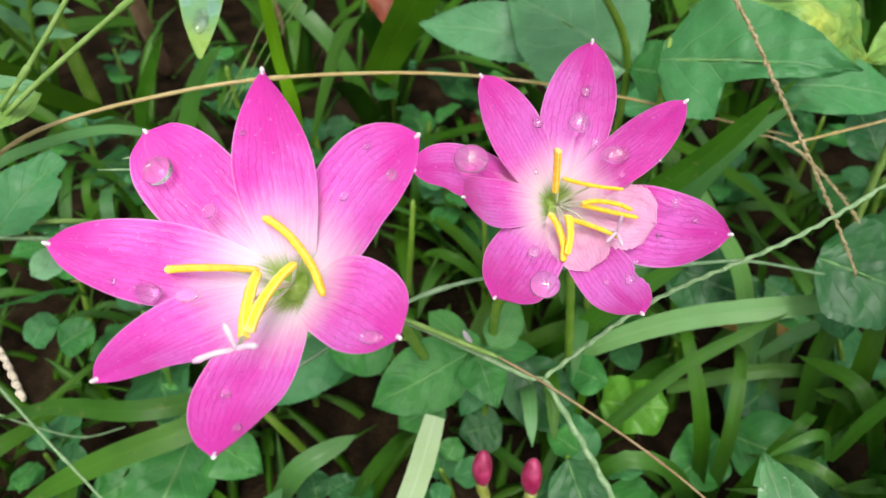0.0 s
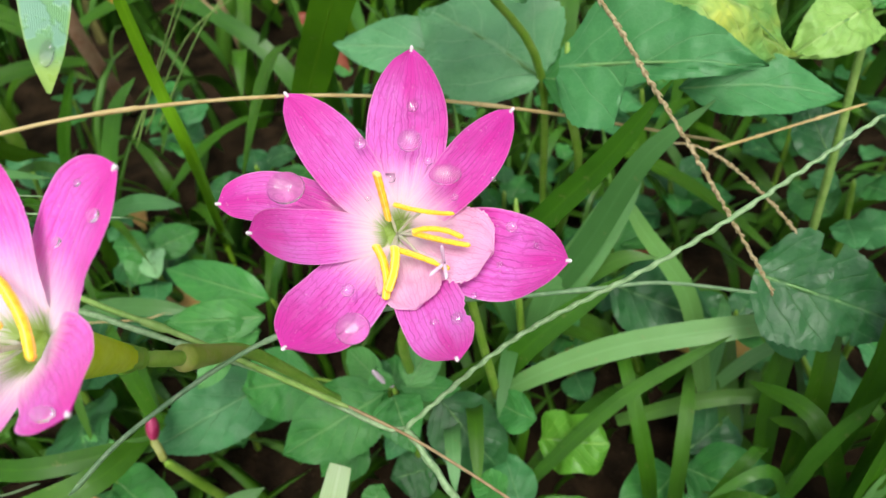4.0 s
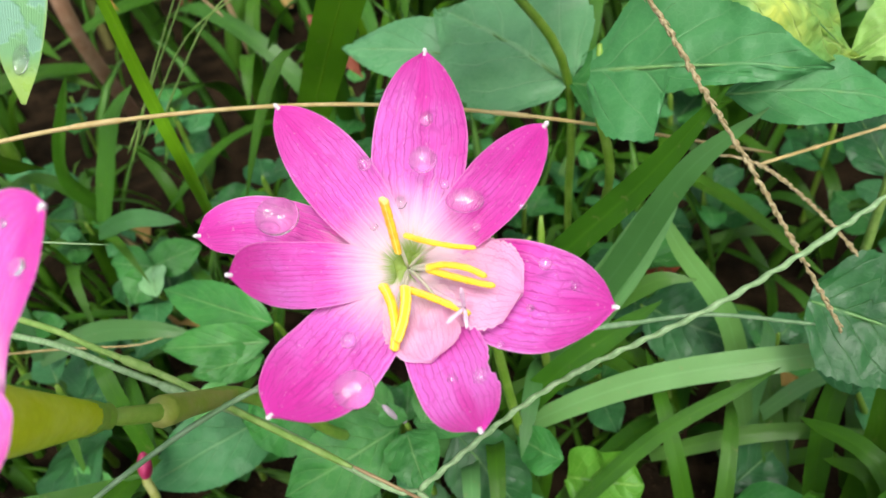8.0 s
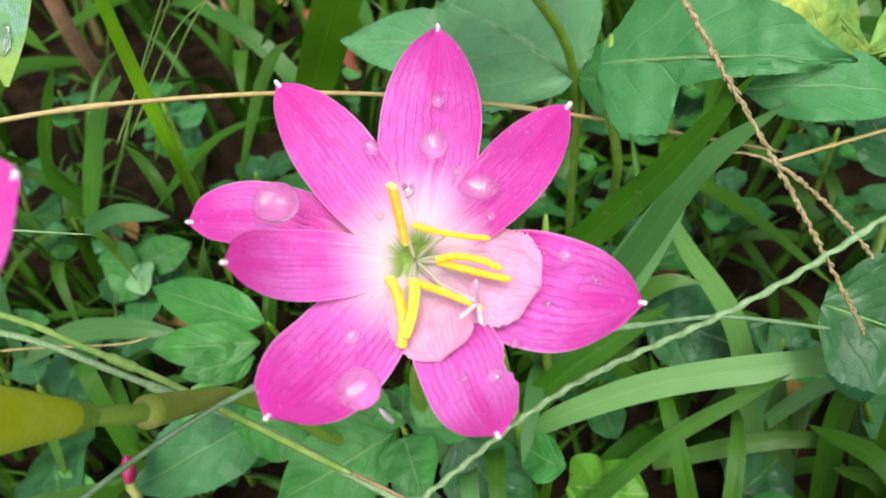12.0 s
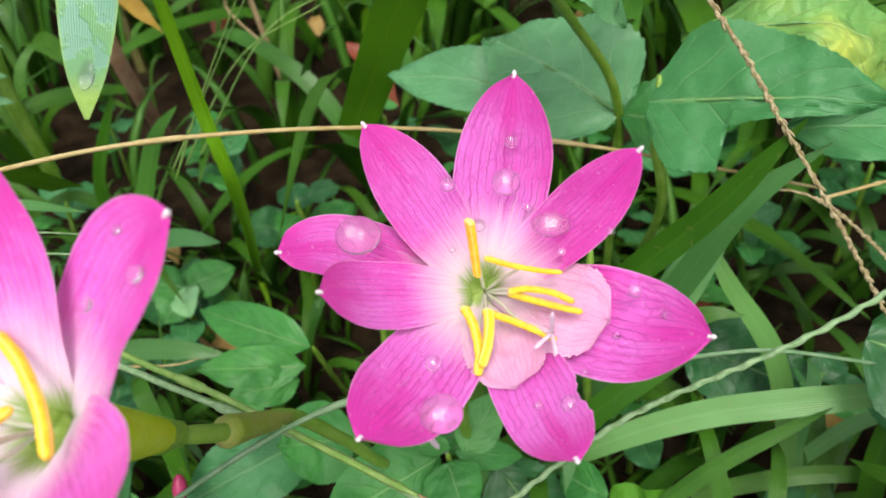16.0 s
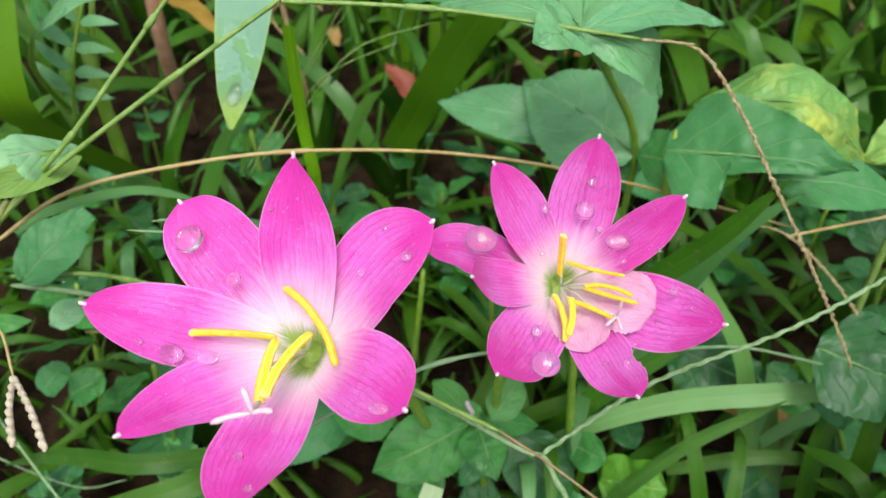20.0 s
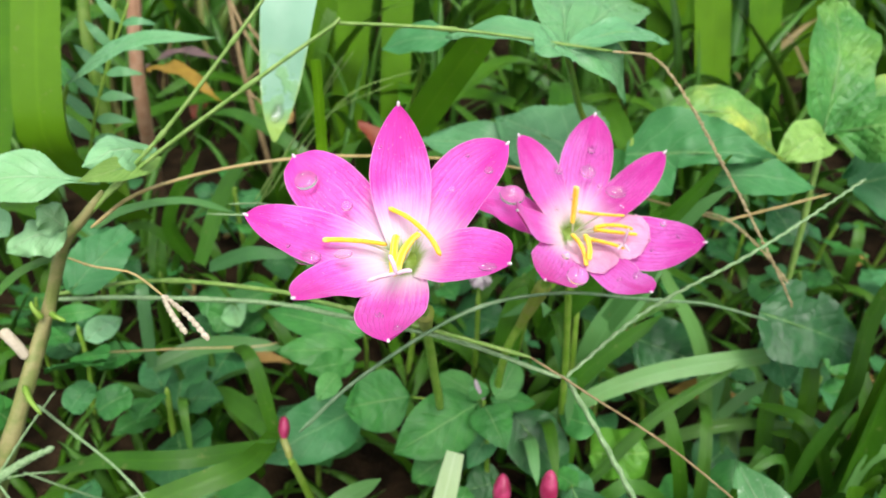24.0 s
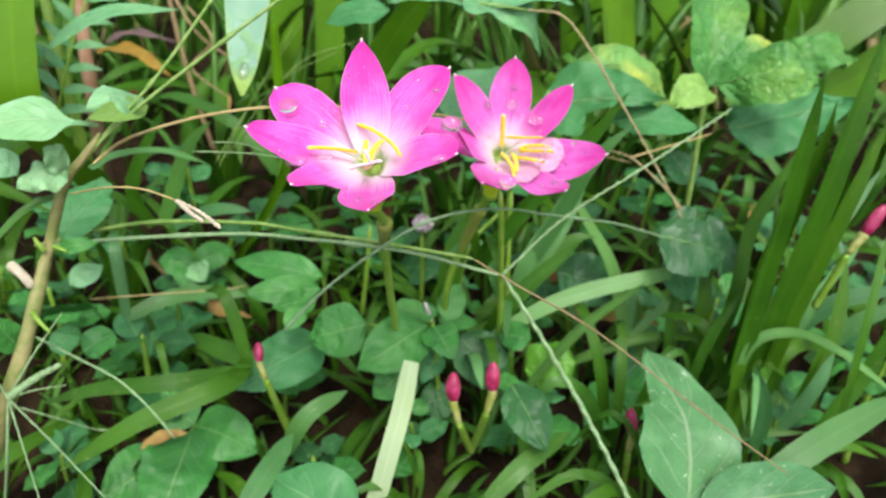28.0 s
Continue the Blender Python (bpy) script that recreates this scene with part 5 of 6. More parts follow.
strap("broad upright strap leaf", 0.0115, (-0.1222, 0.6000, -0.0500), (-0.0906, 0.6600, 0.3030), parent=k)
k = strap("clump of broad glossy strap leaves", 0.0160, (0.2693, 0.5400, -0.0219), (0.2034, 0.6200, 0.3253))
strap("broad upright strap leaf", 0.0150, (0.3399, 0.5800, -0.0345), (0.2621, 0.6600, 0.3299), parent=k)
strap("broad upright strap leaf", 0.0150, (0.2613, 0.6600, -0.0756), (0.1984, 0.7400, 0.3253), parent=k)
strap("broad leaning strap leaf", 0.0080, (-0.0389, 0.2856, 0.1131), (0.0149, 0.2422, 0.2265), (0, 0, 0.004), STRAP, (0.2, -0.8, 0.5))
k = strap("clump of long strap leaves slanting through grass", 0.0150, (0.2715, 0.3753, 0.1061), (0.4188, 0.3901, 0.2218), (0, 0, 0.01), BLADE_DARK, (0.0, -0.6, 0.8))
strap("long strap leaf slanting through the grass", 0.0140, (0.3461, 0.4104, 0.0876), (0.4704, 0.3936, 0.1863), (0, 0, 0.01), STRAP, (0.0, -0.6, 0.8), parent=k)
for k in range(16):
    rng = random.Random(100 + k)
    x, y = -0.75 + 0.115 * k + rng.uniform(-0.03, 0.03), rng.uniform(0.60, 1.15)
    clump = None
    for j in range(6):
        h = rng.uniform(0.34, 0.62)
        a, b = x + rng.uniform(-0.05, 0.05), y + rng.uniform(-0.04, 0.04)
        clump = strap("clump of tall glossy green strap leaves", rng.uniform(0.009, 0.018), (a, b, 0.0), (a + rng.uniform(-0.14, 0.14), b + rng.uniform(-0.08, 0.1), h), (rng.uniform(-0.02, 0.02), 0.0, 0.02), STRAP if (k + j) % 3 else BLADE_DARK, parent=clump)

CL = (0.1530, 0.1179, 0.0633)
clump = blade("dense clump of stiff dark green blades", BLADE_DARK, 0.0052, [CL, (0.1480, 0.1201, 0.1286), (0.1409, 0.1160, 0.1840), (0.1389, 0.1185, 0.2289)], 0.45, n=30)
blade("", BLADE_DARK, 0.0056, [(0.1598, 0.1199, 0.0589), (0.1607, 0.1211, 0.1245), (0.1628, 0.1233, 0.1826), (0.1691, 0.1344, 0.2424)], 0.45, n=30, parent=clump, extra=1)
blade("", BLADE_DARK, 0.0048, [(0.1544, 0.1252, 0.0654), (0.1564, 0.1328, 0.1315), (0.1595, 0.1320, 0.1857), (0.1588, 0.1321, 0.2128)], 0.4, n=30, parent=clump, extra=1)
blade("", BLADE_DARK, 0.0042, [(0.1653, 0.1161, 0.0547), (0.1687, 0.1199, 0.1157), (0.1742, 0.1230, 0.1670), (0.1837, 0.1310, 0.2087)], 0.4, n=30, parent=clump, extra=1)
blade("", BLADE, 0.0030, [(0.1490, 0.1223, 0.0686), (0.1595, 0.1289, 0.1085), (0.1615, 0.1378, 0.1403), (0.1592, 0.1508, 0.1682)], 0.35, parent=clump, extra=1)
blade("", BLADE_DARK, 0.0038, [(0.1514, 0.1377, 0.0650), (0.1575, 0.1471, 0.1078), (0.1630, 0.1604, 0.1382), (0.1808, 0.1699, 0.1752)], 0.35, parent=clump, extra=1)
blade("", BLADE, 0.0028, [(0.1380, 0.1289, 0.0665), (0.1400, 0.1294, 0.0950), (0.1491, 0.1321, 0.1195)], 0.3, parent=clump, extra=1)

# rust-coloured dry stems and fallen leaves
stalk("rust-brown dry leafless stem standing in grass", REDSTALK, 0.0050, 0.0042, [(-0.2213, 0.4460, 0.0000), (-0.2006, 0.3927, 0.0971), (-0.1975, 0.3948, 0.1554), (-0.1915, 0.4194, 0.2297)], 24, name="dry_stem", sides=10, nodes=())
stalk("thin dark dry leafless stem standing in grass", BROWNSTALK, 0.0022, 0.0016, [(-0.1343, 0.4779, 0.0000), (-0.1565, 0.4985, 0.0850), (-0.1699, 0.5216, 0.1520), (-0.1822, 0.5417, 0.2149)], 24, name="dry_stem", sides=10, nodes=())


def litter(label, base, tip, half, mat, lift=0.12):
    base, tip = V(*base), V(*tip)
    mid = 0.5 * (base + tip) + V(0, 0, lift * np.linalg.norm(tip - base))
    solo("fallen_leaf", sheet("fallen_leaf", [base, mid, tip], half, LEAF, mat, (0.0, -0.3, 0.95), 24, 7, 0.0004, 0.35, 0.0, ripple=0.2, seed=len(bpy.data.objects)), label, "dead leaf", "fallen leaves")


litter("yellow-brown fallen leaf on the soil", (-0.1344, 0.2453, 0.0220), (-0.0844, 0.2425, 0.0220), 0.006, DRYLEAF)
litter("straw-yellow fallen blade on the soil", (0.1140, 0.2031, 0.0480), (0.1530, 0.1960, 0.0480), 0.0055, OCHRE)
litter("rust-coloured fallen leaf among green grass", (-0.0559, 0.3600, 0.1178), (-0.0300, 0.3440, 0.0920), 0.0062, REDLEAF)
litter("long ochre dead leaf caught among stems", (-0.1848, 0.3694, 0.1409), (-0.1288, 0.3243, 0.1412), 0.0055, OCHRE)
litter("long dark dead leaf caught among stems", (-0.1903, 0.3819, 0.1380), (-0.1317, 0.3571, 0.1529), 0.0040, PURPLE)
litter("brown curled scrap of dead leaf", (-0.1232, 0.1309, 0.0358), (-0.1007, 0.1324, 0.0441), 0.0032, DRYLEAF)
for k in range(14):
    rng = random.Random(300 + k)
    x, y = rng.uniform(-0.25, 0.35), rng.uniform(0.12, 0.6)
    q = rng.uniform(0, 6.28)
    r = rng.uniform(0.015, 0.032)
    litter("brown fallen leaf among the grass", (x, y, 0.012), (x + r * math.cos(q), y + r * math.sin(q), 0.014), r * 0.25, DRYLEAF if k % 3 else REDLEAF, 0.25)

# ---------------------------------------------------------------- tufts of broad grass
def tuft_model(seed, count, reach, tall, half, mats, label):
    """A tuft of arching blades round one foot, at the origin."""
    rng = random.Random(seed)
    ob = thing("grass_tuft", (0, 0, 0), label, "grass tuft", "grass tufts")
    for k in range(count):
        q = 2 * math.pi * (k + rng.uniform(-0.4, 0.4)) / count
        d = V(math.cos(q), math.sin(q), 0)
        r, h = reach * rng.uniform(0.55, 1.1), tall * rng.uniform(0.5, 1.1)
        bend = rng.uniform(-0.25, 0.25)
        s = V(-d[1], d[0], 0)
        pts = [0.004 * d - V(0, 0, 0.004), 0.28 * r * d + V(0, 0, 0.72 * h), 0.65 * r * d + bend * 0.3 * r * s + V(0, 0, h), r * d + bend * r * s + V(0, 0, rng.uniform(0.55, 0.95) * h)]
        part("blade", sheet("blade", pts, half * rng.uniform(0.7, 1.15), GRASSY, mats[k % len(mats)], (0.15 * rng.uniform(-1, 1), -0.35, 0.93), 18, 7, 0.0004, 0.0, 0.25, ripple=0.05, seed=seed + k), ob)
    return ob


# Mostly the dark blade colour, which stands in for deep shade near the soil.
TUFTS = [
    tuft_model(41, 7, 0.080, 0.060, 0.0036, (BLADE, BLADE_DARK, BLADE_DARK), "tuft of arching wet green grass blades"),
    tuft_model(42, 6, 0.095, 0.050, 0.0044, (BLADE, BLADE_DARK, BLADE_DARK), "tuft of broad low green grass blades"),
    tuft_model(43, 8, 0.060, 0.075, 0.0030, (BLADE_DARK, BLADE), "tuft of upright dark green grass blades"),
    tuft_model(44, 6, 0.085, 0.060, 0.0040, (BLADE_DARK, BLADE, BLADE_DARK), "tuft of dark and light green grass blades"),
]


def weed_model(seed, tall, mats, label, span=0.030):
    """A low weed: a stem with pairs of rounded leaves."""
    rng = random.Random(seed)
    ob = weed(label, [(0, 0, -0.003), (0.002, 0.001, 0.5 * tall), (0.0, 0.003, tall)])
    for k in range(6):
        q = 2.4 * k + rng.uniform(-0.3, 0.3)
        z = tall * (0.55 + 0.09 * k)
        d = V(math.cos(q), math.sin(q), 0.18)
        r = span * rng.uniform(0.7, 1.1) * (1.0 - 0.09 * k)
        foot = V(0, 0.002, z)
        leaf(ob, foot + 0.004 * d, foot + r * d, r * rng.uniform(0.28, 0.40), mats[k % len(mats)], 0.1, (0.1 * rng.uniform(-1, 1), -0.3, 0.95), OVAL, 12, 0.1, 0.08)
    return ob


WEEDS = [
    weed_model(51, 0.050, (WEED, WEED_DARK), "low weed with rounded toothed leaves"),
    weed_model(52, 0.060, (WEED_TEAL, WEED), "low weed with soft bluish-green leaves"),
    weed_model(53, 0.045, (WEED_DARK, WEED_TEAL, WEED), "low weed with dark rounded leaves", 0.036),
]


def scatter(models, spots, seed, low, high):
    """The models themselves take the first spots, copies of them the rest."""
    rng = random.Random(seed)
    for k, (x, y) in enumerate(spots):
        size = rng.uniform(low, high)
        m = pose(x, y, 0.0, rng.uniform(-8, 8), rng.uniform(-8, 8), rng.uniform(0, 360)) @ Matrix.Diagonal((size, size, size, 1))
        if k < len(models):
            models[k].matrix_basis = m
        else:
            copy_thing(models[k % len(models)], m).matrix_basis = m


def spots(seed, count, x0, x1, y0, y1, apart):
    rng = random.Random(seed)
    found = []
    for _ in range(count * 30):
        p = (rng.uniform(x0, x1), rng.uniform(y0, y1))
        bare = (-0.26 < p[0] < 0.0 and 0.10 < p[1] < 0.38) or (p[0] > 0.09 and p[1] < 0.25)
        if bare and rng.random() < 0.9:
            continue
        if math.hypot(p[0] + 0.095, p[1] - 0.125) < 0.055:
            continue
        if all(math.hypot(p[0] - q[0], p[1] - q[1]) > apart for q in found):
            found.append(p)
        if len(found) == count:
            break
    return found


scatter(TUFTS, spots(61, 50, -0.26, 0.34, 0.05, 0.34, 0.05), 62, 0.75, 1.15)
for k, (x, y) in enumerate(spots(64, 24, -0.45, 0.62, 0.32, 0.62, 0.075)):
    rng = random.Random(640 + k)
    size = rng.uniform(1.3, 2.3)
    m = pose(x, y, 0.0, 0, 0, rng.uniform(0, 360)) @ Matrix.Diagonal((size, size, size, 1))
    copy_thing(TUFTS[k % 4], m).matrix_basis = m
scatter(WEEDS, spots(65, 46, -0.24, 0.34, 0.10, 0.40, 0.05), 66, 0.8, 1.3)

# ---------------------------------------------------------------- grass
def turf(name, count, seed, area, tall, wide, mat, label, lean=0.6):
    """Many joined grass blades; tall(x, y) gives the greatest height at a place."""
    rng = random.Random(seed)
    verts, faces, coords = [], [], []
    n, ring = 7, ((-1, 0), (0, 1), (1, 0), (0, -1))
    for _ in range(count):
        x, y = rng.uniform(*area[:2]), rng.uniform(*area[2:])
        h = tall(x, y) * rng.uniform(0.35, 1.0)
        if h < 0.012:
            continue
        q = rng.uniform(0, 2 * math.pi)
        reach = h * rng.uniform(0.15, lean)
        w = rng.uniform(*wide)
        d = V(math.cos(q), math.sin(q), 0)
        s = V(-math.sin(q), math.cos(q), 0)
        turn = rng.uniform(-0.6, 0.6)
        s = unit(s * math.cos(turn) + d * math.sin(turn))
        drop_end = rng.uniform(0.0, 0.4)
        first = len(verts)
        for i in range(n):
            t = i / (n - 1)
            c = V(x, y, -0.004) + d * reach * t ** 1.8 * 1.3 + V(0, 0, h * (t - drop_end * t ** 3))
            ww = w * (1.0, 1.0, 1.0, 0.95, 0.8, 0.5, 0.04)[i]
            up = unit(d + V(0, 0, 0.4))
            for a, b in ring:
                verts.append(tuple(c + s * a * ww - up * ww * (0.22 * b + 0.25 * (1 - abs(a)))))
        for i in range(n - 1):
            for j in range(4):
                k = (j + 1) % 4
                ids = (first + i * 4 + j, first + i * 4 + k, first + i * 4 + 4 + k, first + i * 4 + 4 + j)
                faces.append(ids)
                coords += [((ring[v % 4][0] + 1) / 2, (v // 4 + (i if v < 0 else 0)) % n / n) for v in (j, k, 4 + k, 4 + j)]
    me = bpy.data.meshes.new(name)
    me.from_pydata(verts, [], faces)
    me.uv_layers.new(name="UVMap").data.foreach_set("uv", np.array(coords, np.float32).ravel())
    me.polygons.foreach_set("use_smooth", [True] * len(faces))
    me.materials.append(mat)
    tagged(new(name, me), label, "grass", kind="stuff")


def lawn_height(x, y):
    h = 0.05 + 0.10 * min(1.0, max(0.0, (y - 0.16) / 0.2))
    if y < 0.16:
        h = 0.035 + 0.1 * max(0.0, abs(x - 0.02) - 0.14)
    if y > 0.40:
        h += min(0.10, 0.4 * (y - 0.40))
    return min(h, 0.34)


turf("grass", 320, 7, (-0.45, 0.62, 0.02, 0.62), lawn_height, (0.0024, 0.0046), GRASS, "dense wet green grass over the soil")
turf("grass", 460, 8, (-0.9, 1.3, 0.50, 1.5), lawn_height, (0.007, 0.0150), GRASS, "tall green grass in the background", 0.5)
turf("grass", 3600, 10, (-3.2, 3.4, -2.6, 4.2), lambda x, y: 0.0 if -0.5 < x < 0.65 and -0.6 < y < 1.2 else 0.24, (0.006, 0.016), GRASS, "long green grass further off", 0.8)
turf("grass", 3000, 11, (-1.5, 1.6, -1.4, 1.9), lambda x, y: 0.0 if -0.5 < x < 0.65 and -0.6 < y < 0.62 else 0.15, (0.004, 0.010), GRASS, "rough green grass round the flowers", 0.8)
# BLADE_DARK instead of GRASS puts the shade beneath the flowers into the colour.
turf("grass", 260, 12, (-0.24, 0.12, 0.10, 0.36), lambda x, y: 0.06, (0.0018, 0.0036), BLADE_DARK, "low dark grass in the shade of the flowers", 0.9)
turf("grass", 1100, 9, (-0.5, 0.6, -0.6, 0.02), lambda x, y: 0.05, (0.0015, 0.003), GRASS, "short green grass near the camera")


# ---------------------------------------------------------------- single broad blades and finer growth
TUFT = "tuft of broad wet grass blades"
t = blade(TUFT, BLUISH, 0.0042, [(-0.1375, 0.1902, 0.0663), (-0.1186, 0.2012, 0.0695), (-0.0954, 0.1999, 0.0737), (-0.0772, 0.2006, 0.0706)], 0.2, extra=1)
blade("", BLADE, 0.0048, [(-0.0733, 0.1470, 0.0735), (-0.1122, 0.1976, 0.0478)], 0.2, parent=t, extra=0, n=14)
blade("", BLADE_DARK, 0.0036, [(-0.0709, 0.1371, 0.0775), (-0.1026, 0.1232, 0.0846), (-0.1332, 0.1255, 0.0799), (-0.1547, 0.1212, 0.0769)], 0.2, parent=t, extra=0)
t = blade(TUFT, BLADE_DARK, 0.0044, [(-0.0733, 0.1470, 0.0735), (-0.0791, 0.1199, 0.0860), (-0.1104, 0.1047, 0.0822), (-0.1410, 0.0940, 0.0672)], 0.2, extra=1)
blade("", BLUISH, 0.0046, [(-0.0691, 0.0729, 0.0641), (-0.0614, 0.0865, 0.0682), (-0.0515, 0.1047, 0.0707)], 0.25, parent=t, extra=0)
blade("", BLUISH, 0.0040, [(-0.0554, 0.1078, 0.0561), (-0.0453, 0.1119, 0.0739), (-0.0284, 0.1228, 0.0766)], 0.25, parent=t, extra=0)
t = blade(TUFT, BLADE_DARK, 0.0042, [(0.0377, 0.1654, 0.0578), (0.0573, 0.1679, 0.0941), (0.0865, 0.1749, 0.1212)], 0.3, extra=1)
blade("", BLADE_DARK, 0.0026, [(0.0584, 0.1375, 0.0581), (0.0878, 0.1546, 0.0824), (0.1221, 0.1669, 0.1007)], 0.3, parent=t, extra=0)
blade("", BLADE, 0.0030, [(0.0914, 0.1668, 0.0479), (0.1270, 0.1690, 0.0610), (0.1629, 0.1682, 0.0635)], 0.3, parent=t, extra=0)
blade("", BLADE, 0.0042, [(0.0286, 0.0783, 0.0528), (0.0465, 0.0887, 0.0639), (0.0705, 0.1034, 0.0651)], 0.25, parent=t, extra=0)
t = blade(TUFT, BLUISH, 0.0056, [(0.1262, 0.0514, 0.0930), (0.1530, 0.0600, 0.1039), (0.1911, 0.0718, 0.1136)], 0.15, extra=0)
blade("", BLADE, 0.0024, [(0.1125, 0.1014, 0.0551), (0.1460, 0.0968, 0.0663), (0.1758, 0.0898, 0.0729)], 0.25, parent=t, extra=0)
blade("", BLUISH, 0.0034, [(0.1507, 0.0882, 0.0638), (0.1505, 0.0917, 0.0871), (0.1436, 0.0994, 0.1057)], 0.3, parent=t, extra=0, twist=0.9)
blade("", BLUISH, 0.0034, [(0.1694, 0.0985, 0.0659), (0.1818, 0.1035, 0.0857), (0.1908, 0.1116, 0.1002)], 0.2, parent=t, extra=0)
t = blade(TUFT, BLUISH, 0.0044, [(0.2001, 0.1503, 0.0787), (0.2165, 0.1492, 0.0996), (0.2426, 0.1418, 0.1135)], 0.2, extra=1)
blade("", BLUISH, 0.0042, [(0.2022, 0.1344, 0.0736), (0.2177, 0.1349, 0.0967), (0.2373, 0.1306, 0.1136)], 0.2, parent=t, extra=0)
blade("", BLADE_PALE, 0.0030, [(0.1971, 0.1458, 0.0712), (0.2081, 0.1527, 0.1025), (0.2244, 0.1591, 0.1254)], 0.2, parent=t, extra=0)
blade("", BLADE, 0.0022, [(0.1746, 0.0769, 0.0895), (0.1721, 0.0855, 0.1379), (0.1784, 0.1027, 0.1742)], 0.3, parent=t, extra=0)
blade("", BLUISH, 0.0034, [(0.2065, 0.1780, 0.0672), (0.2413, 0.1983, 0.1067), (0.2699, 0.2159, 0.1404)], 0.2, parent=t, extra=0)
t = blade(TUFT, BLADE_DARK, 0.0040, [(-0.1398, 0.2677, 0.0723), (-0.1455, 0.2637, 0.1010), (-0.1246, 0.2651, 0.1448)], 0.25, extra=1)
blade("", BLADE, 0.0044, [(-0.1284, 0.2491, 0.0839), (-0.1135, 0.2610, 0.1237), (-0.0996, 0.2640, 0.1409)], 0.25, parent=t, extra=0)
blade("", BLUISH, 0.0038, [(-0.1176, 0.2306, 0.0954), (-0.0950, 0.2237, 0.1093), (-0.0762, 0.2210, 0.1102)], 0.2, parent=t, extra=0)
t = blade("thin blade curved behind the flower", BLADE_PALE, 0.0018, [(-0.1194, 0.1349, 0.1790), (-0.1135, 0.1460, 0.1791), (-0.1018, 0.1683, 0.1700), (-0.0873, 0.1799, 0.1586)], 0.3, extra=0)
blade("", BLADE, 0.0014, [(-0.1305, 0.1312, 0.1706), (-0.1413, 0.1249, 0.1674), (-0.1527, 0.1139, 0.1570)], 0.3, parent=t, extra=0)
w = weed("bluish lance-leaved weed among the dry stems", [(-0.1938, 0.2822, 0.1157), (-0.1747, 0.2396, 0.1661), (-0.1667, 0.2340, 0.1853)], 0.0014, 0.001)
leaf(w, (-0.1667, 0.2340, 0.1853), (-0.0995, 0.2269, 0.2106), 0.0046, STAR, 0.16, (0.0, -0.5, 0.86), LEAF, 0, 0.1, 0.05)
leaf(w, (-0.1733, 0.2561, 0.1728), (-0.1605, 0.2639, 0.1698), 0.0028, WEED, 0.1, (0.0, -0.5, 0.86), LEAF, 0)
leaf(w, (-0.1739, 0.2554, 0.1716), (-0.1913, 0.2769, 0.1810), 0.0040, WEED, 0.1, (0.0, -0.5, 0.86), LEAF, 0)
w = weed("broad green leaf on a bent stem", [(-0.0231, 0.3379, 0.1353), (-0.0179, 0.2933, 0.1790), (-0.0184, 0.2826, 0.1901)], 0.0014, 0.001)
leaf(w, (-0.0040, 0.2747, 0.2004), (-0.0379, 0.2808, 0.1914), 0.0090, WEED_TEAL, 0.1, (0.0, -0.5, 0.86), OVAL, 0)


def fern(label, pts, span, mat, pairs=9):
    """A feathery weed: a thin stem with paired narrow leaflets."""
    ob = thing("feathery_weed", tuple(pts[0]), label, "weed", "feathery weeds")
    part("stem", tube("stem", pts, 0.0010, 0.0005, STEM, 20, 6), ob)
    k = smooth(pts, pairs + 3)
    for i in range(2, pairs + 2):
        d = unit(k[i] - k[i - 1])
        s = unit(np.cross(d, V(0.0, -1.0, 0.3)))
        r = span * (1.0 - 0.045 * i)
        for way in (-1, 1):
            end = k[i] + way * r * s + 0.45 * r * d
            part("leaflet", sheet("leaflet", [k[i], 0.5 * (k[i] + end) + V(0, -0.002, 0.002), end], r * 0.15, LEAF, mat, (0.0, -0.7, 0.7), 12, 5, 0.0003, 0.1), ob)


fern("feathery bluish-green weed with paired narrow leaflets", [(-0.1774, 0.2525, 0.1303), (-0.1611, 0.2488, 0.1744), (-0.1447, 0.2606, 0.2144)], 0.020, STAR, 6)
stalk("stout yellow-green stem among dry stems", STEM, 0.0034, 0.0026, [(-0.1674, 0.2665, 0.0993), (-0.1695, 0.2677, 0.1459), (-0.1757, 0.2813, 0.1916), (-0.1797, 0.3041, 0.2245)], 20, name="bare_weed", nodes=())
stalk("thin green stem among dry stems", STEM, 0.0014, 0.0012, [(-0.1751, 0.2728, 0.1066), (-0.1687, 0.2743, 0.1650), (-0.1623, 0.2923, 0.2116)], 20, name="bare_weed", nodes=())

# pale finger-like seed head
HEAD = (-0.1502, 0.0946, 0.1073)
head = thing("seed_head", (-0.1725, 0.0947, 0.0237), "pale spiky grass seed head on a stalk", "seed head", "seed heads")
part("stem", tube("stem", [(-0.1725, 0.0947, 0.0237), (-0.1544, 0.0875, 0.0811), HEAD], 0.0007, 0.0005, PALESTALK, 16, 7), head)
for end, r in (((-0.1311, 0.0990, 0.1189), 0.0014), ((-0.1292, 0.0945, 0.1128), 0.0003), ((-0.1302, 0.1074, 0.1353), 0.0004), ((-0.1555, 0.0974, 0.1228), 0.0004), ((-0.1154, 0.0703, 0.0787), 0.00032), ((-0.1382, 0.0709, 0.0753), 0.00032)):
    part("spike", tube("spike", [HEAD, 0.5 * (V(*HEAD) + V(*end)) + V(0, 0, 0.001), end], r, r * 0.6, PALESTALK, 30, 7, 0.0001, 9, 0.35), head)
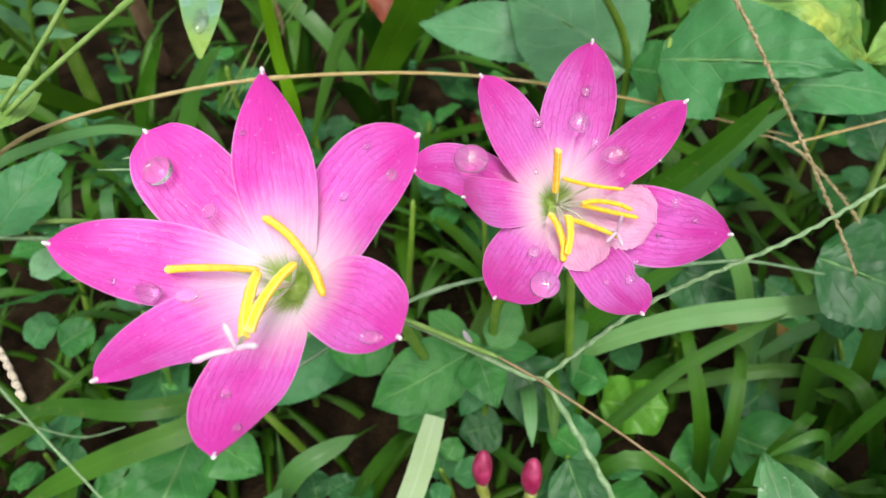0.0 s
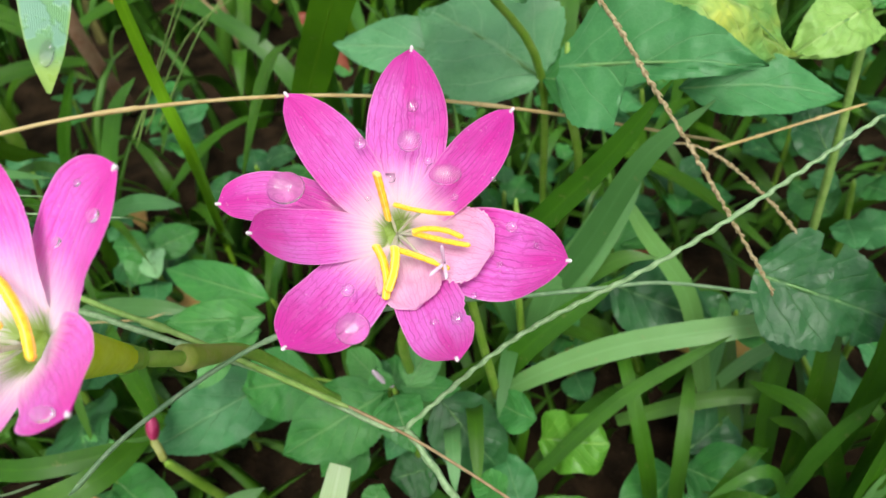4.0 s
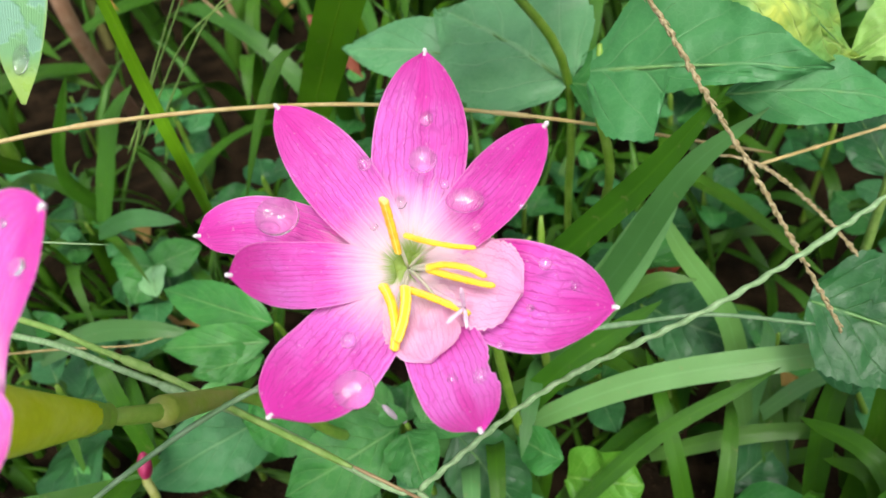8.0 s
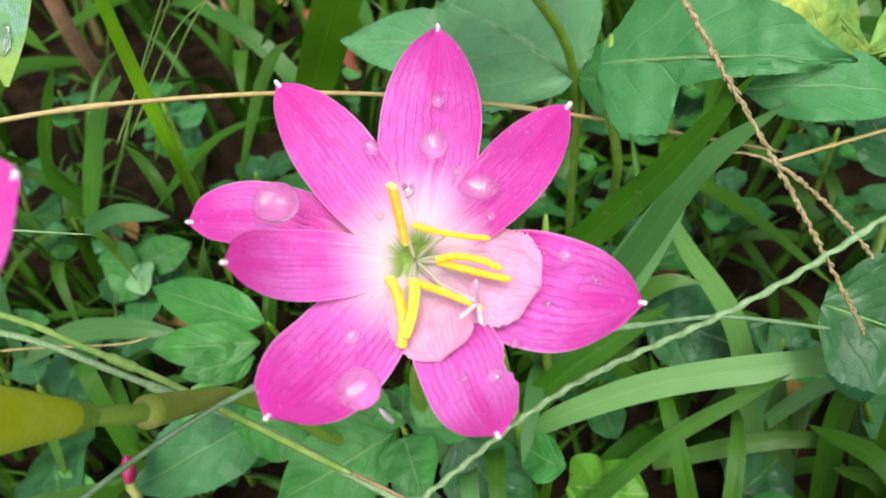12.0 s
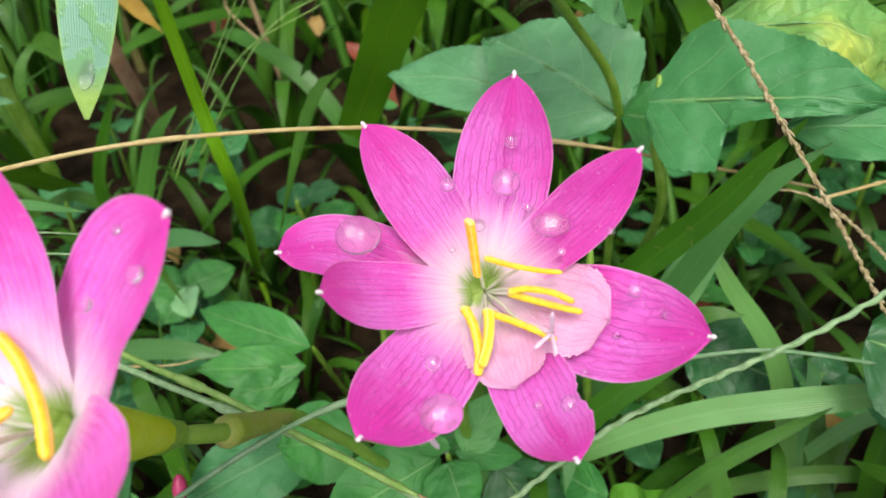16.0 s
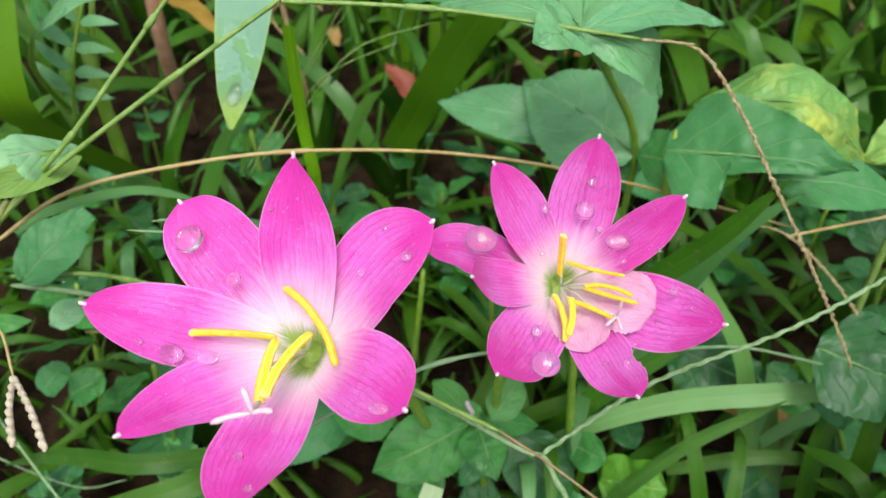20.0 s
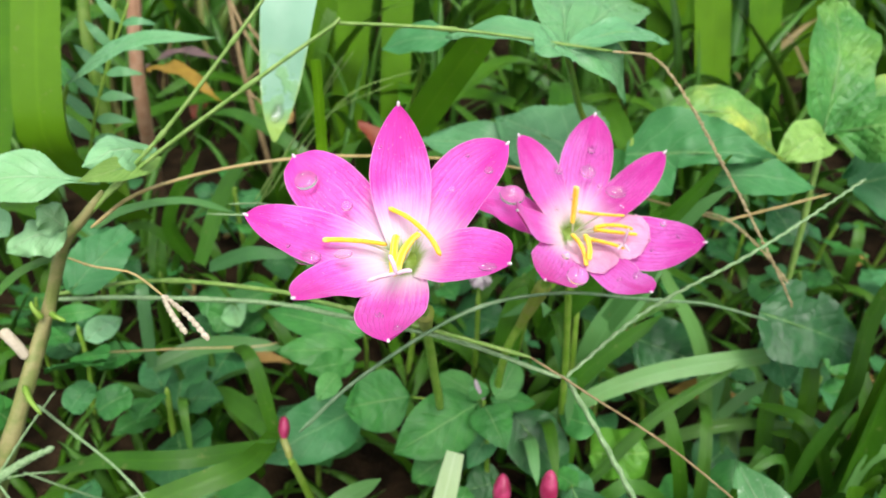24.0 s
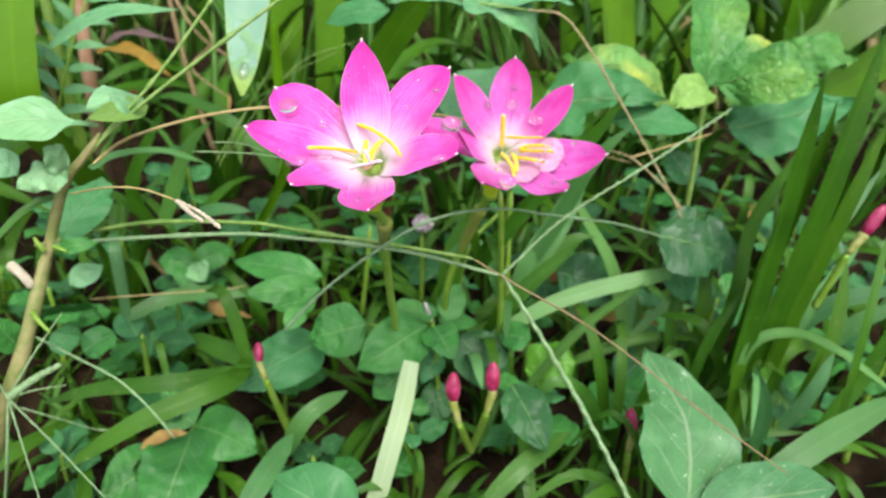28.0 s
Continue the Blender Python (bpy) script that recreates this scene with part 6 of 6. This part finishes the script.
stalk("thin pale grass stalk that forks", PALESTALK, 0.0004, 0.0003, [(-0.1672, 0.1289, 0.0679), (-0.1504, 0.1263, 0.0621), (-0.1361, 0.1280, 0.0528), (-0.1229, 0.1347, 0.0502)], 40)
stalk("thin pale grass stalk in the weeds", PALESTALK, 0.0005, 0.0004, [(-0.1500, 0.1250, 0.1100), (-0.1317, 0.1112, 0.1116), (-0.1126, 0.0971, 0.1123), (-0.1002, 0.0886, 0.1048), (-0.0920, 0.0830, 0.0950)], 40)
stalk("thin whitish dry stalk on the leaves", STRAW, 0.0004, 0.0003, [(-0.1455, 0.1723, 0.0919), (-0.1143, 0.1778, 0.0903), (-0.0857, 0.1794, 0.0912), (-0.0769, 0.1834, 0.0904)], 30)
for k, (a, b) in enumerate((((-0.0824, 0.1292, 0.1894), (-0.0399, 0.1394, 0.1798)), ((-0.0755, 0.1300, 0.1926), (-0.0589, 0.1445, 0.1822)))):
    stalk("fine whitish grass hair behind the flower", PALESTALK, 0.0003, 0.0002, [a, 0.5 * (V(*a) + V(*b)) + V(0, 0, 0.0015), b], 14, nodes=())
for k, (a, b, c) in enumerate((((-0.0949, 0.2371, 0.1292), (-0.0674, 0.2484, 0.1715), (-0.0484, 0.2517, 0.1996)), ((-0.0890, 0.2380, 0.1321), (-0.0618, 0.2461, 0.1695), (-0.0307, 0.2516, 0.1861)), ((-0.0934, 0.2353, 0.1269), (-0.0760, 0.2415, 0.1590), (-0.0525, 0.2514, 0.1981)), ((-0.0832, 0.2389, 0.1350), (-0.0539, 0.2596, 0.1737), (-0.0186, 0.2733, 0.1854)))):
    stalk("fine feathery flowering grass stalk", GREENSTALK, 0.0004, 0.0002, [a, b, c], 24, nodes=())
stalk("twisted brown dead vine", BROWNSTALK, 0.0012, 0.0007, [(-0.1396, 0.4431, 0.1520), (-0.1180, 0.4065, 0.1395), (-0.1339, 0.4073, 0.1183), (-0.1086, 0.3832, 0.1074)], 30, nodes=())
stalk("twisted brown dead vine", BROWNSTALK, 0.0014, 0.0008, [(-0.1586, 0.4837, 0.1530), (-0.1335, 0.4409, 0.1322), (-0.1033, 0.4155, 0.1206)], 30, nodes=())

# dark clump beside the bluish leaf
t = blade("dense clump of shaded dark green blades", BLADE_DARK, 0.0044, [(0.1448, 0.1394, 0.0477), (0.1488, 0.1539, 0.0885), (0.1519, 0.1742, 0.1195)], 0.35, extra=1)
for a, b, c, h in (((0.1407, 0.1489, 0.0426), (0.1440, 0.1703, 0.0753), (0.1546, 0.1874, 0.1036), 0.0040), ((0.1823, 0.1274, 0.0579), (0.1876, 0.1411, 0.0979), (0.1852, 0.1630, 0.1299), 0.0042), ((0.1796, 0.1350, 0.0504), (0.1799, 0.1578, 0.0844), (0.1770, 0.1845, 0.1053), 0.0044), ((0.1433, 0.1158, 0.0485), (0.1517, 0.1183, 0.0725), (0.1572, 0.1296, 0.0908), 0.0040), ((0.1809, 0.1070, 0.0635), (0.1930, 0.1188, 0.1024), (0.2011, 0.1382, 0.1334), 0.0040), ((0.1875, 0.0962, 0.0673), (0.2011, 0.1016, 0.0971), (0.2086, 0.1069, 0.1251), 0.0040), ((0.1360, 0.1550, 0.0324), (0.1343, 0.1802, 0.0512), (0.1355, 0.2058, 0.0716), 0.0042)):
    blade("", BLADE_DARK, h, [a, b, c], 0.35, parent=t, extra=0)
blade("stiff blade cut off square at its end", BLADE_DARK, 0.0036, [(0.1421, 0.0927, 0.0592), (0.1401, 0.0987, 0.0856), (0.1399, 0.1040, 0.1026)], 0.3, table=CUT)

t = blade("broad pale ribbed blade leaning behind the stalks", BLADE_PALE, 0.0070, [(0.0603, 0.1849, 0.0657), (0.0671, 0.1869, 0.0978), (0.0787, 0.1926, 0.1184), (0.0947, 0.2067, 0.1436)], 0.15, extra=0)
blade("", BLADE, 0.0040, [(0.0588, 0.1834, 0.0631), (0.0669, 0.1894, 0.0924), (0.0875, 0.1917, 0.1103), (0.1005, 0.1908, 0.1125)], 0.2, parent=t, extra=0)
blade("", BLADE_DARK, 0.0060, [(0.0264, 0.1932, 0.0600), (0.0281, 0.2019, 0.0915), (0.0378, 0.2114, 0.1173)], 0.2, parent=t, extra=0)
for a, b, c in (((-0.0191, 0.2069, 0.0501), (-0.0166, 0.2059, 0.0856), (-0.0154, 0.2089, 0.1085)), ((0.0561, 0.1815, 0.0686), (0.0532, 0.1852, 0.1096), (0.0524, 0.1924, 0.1382)), ((0.0310, 0.2005, 0.0539), (0.0371, 0.2041, 0.0972), (0.0499, 0.2039, 0.1183))):
    stalk("upright green flower stem in the grass", STEM, 0.0015, 0.0011, [a, b, c], 16, name="flower_stem", nodes=())
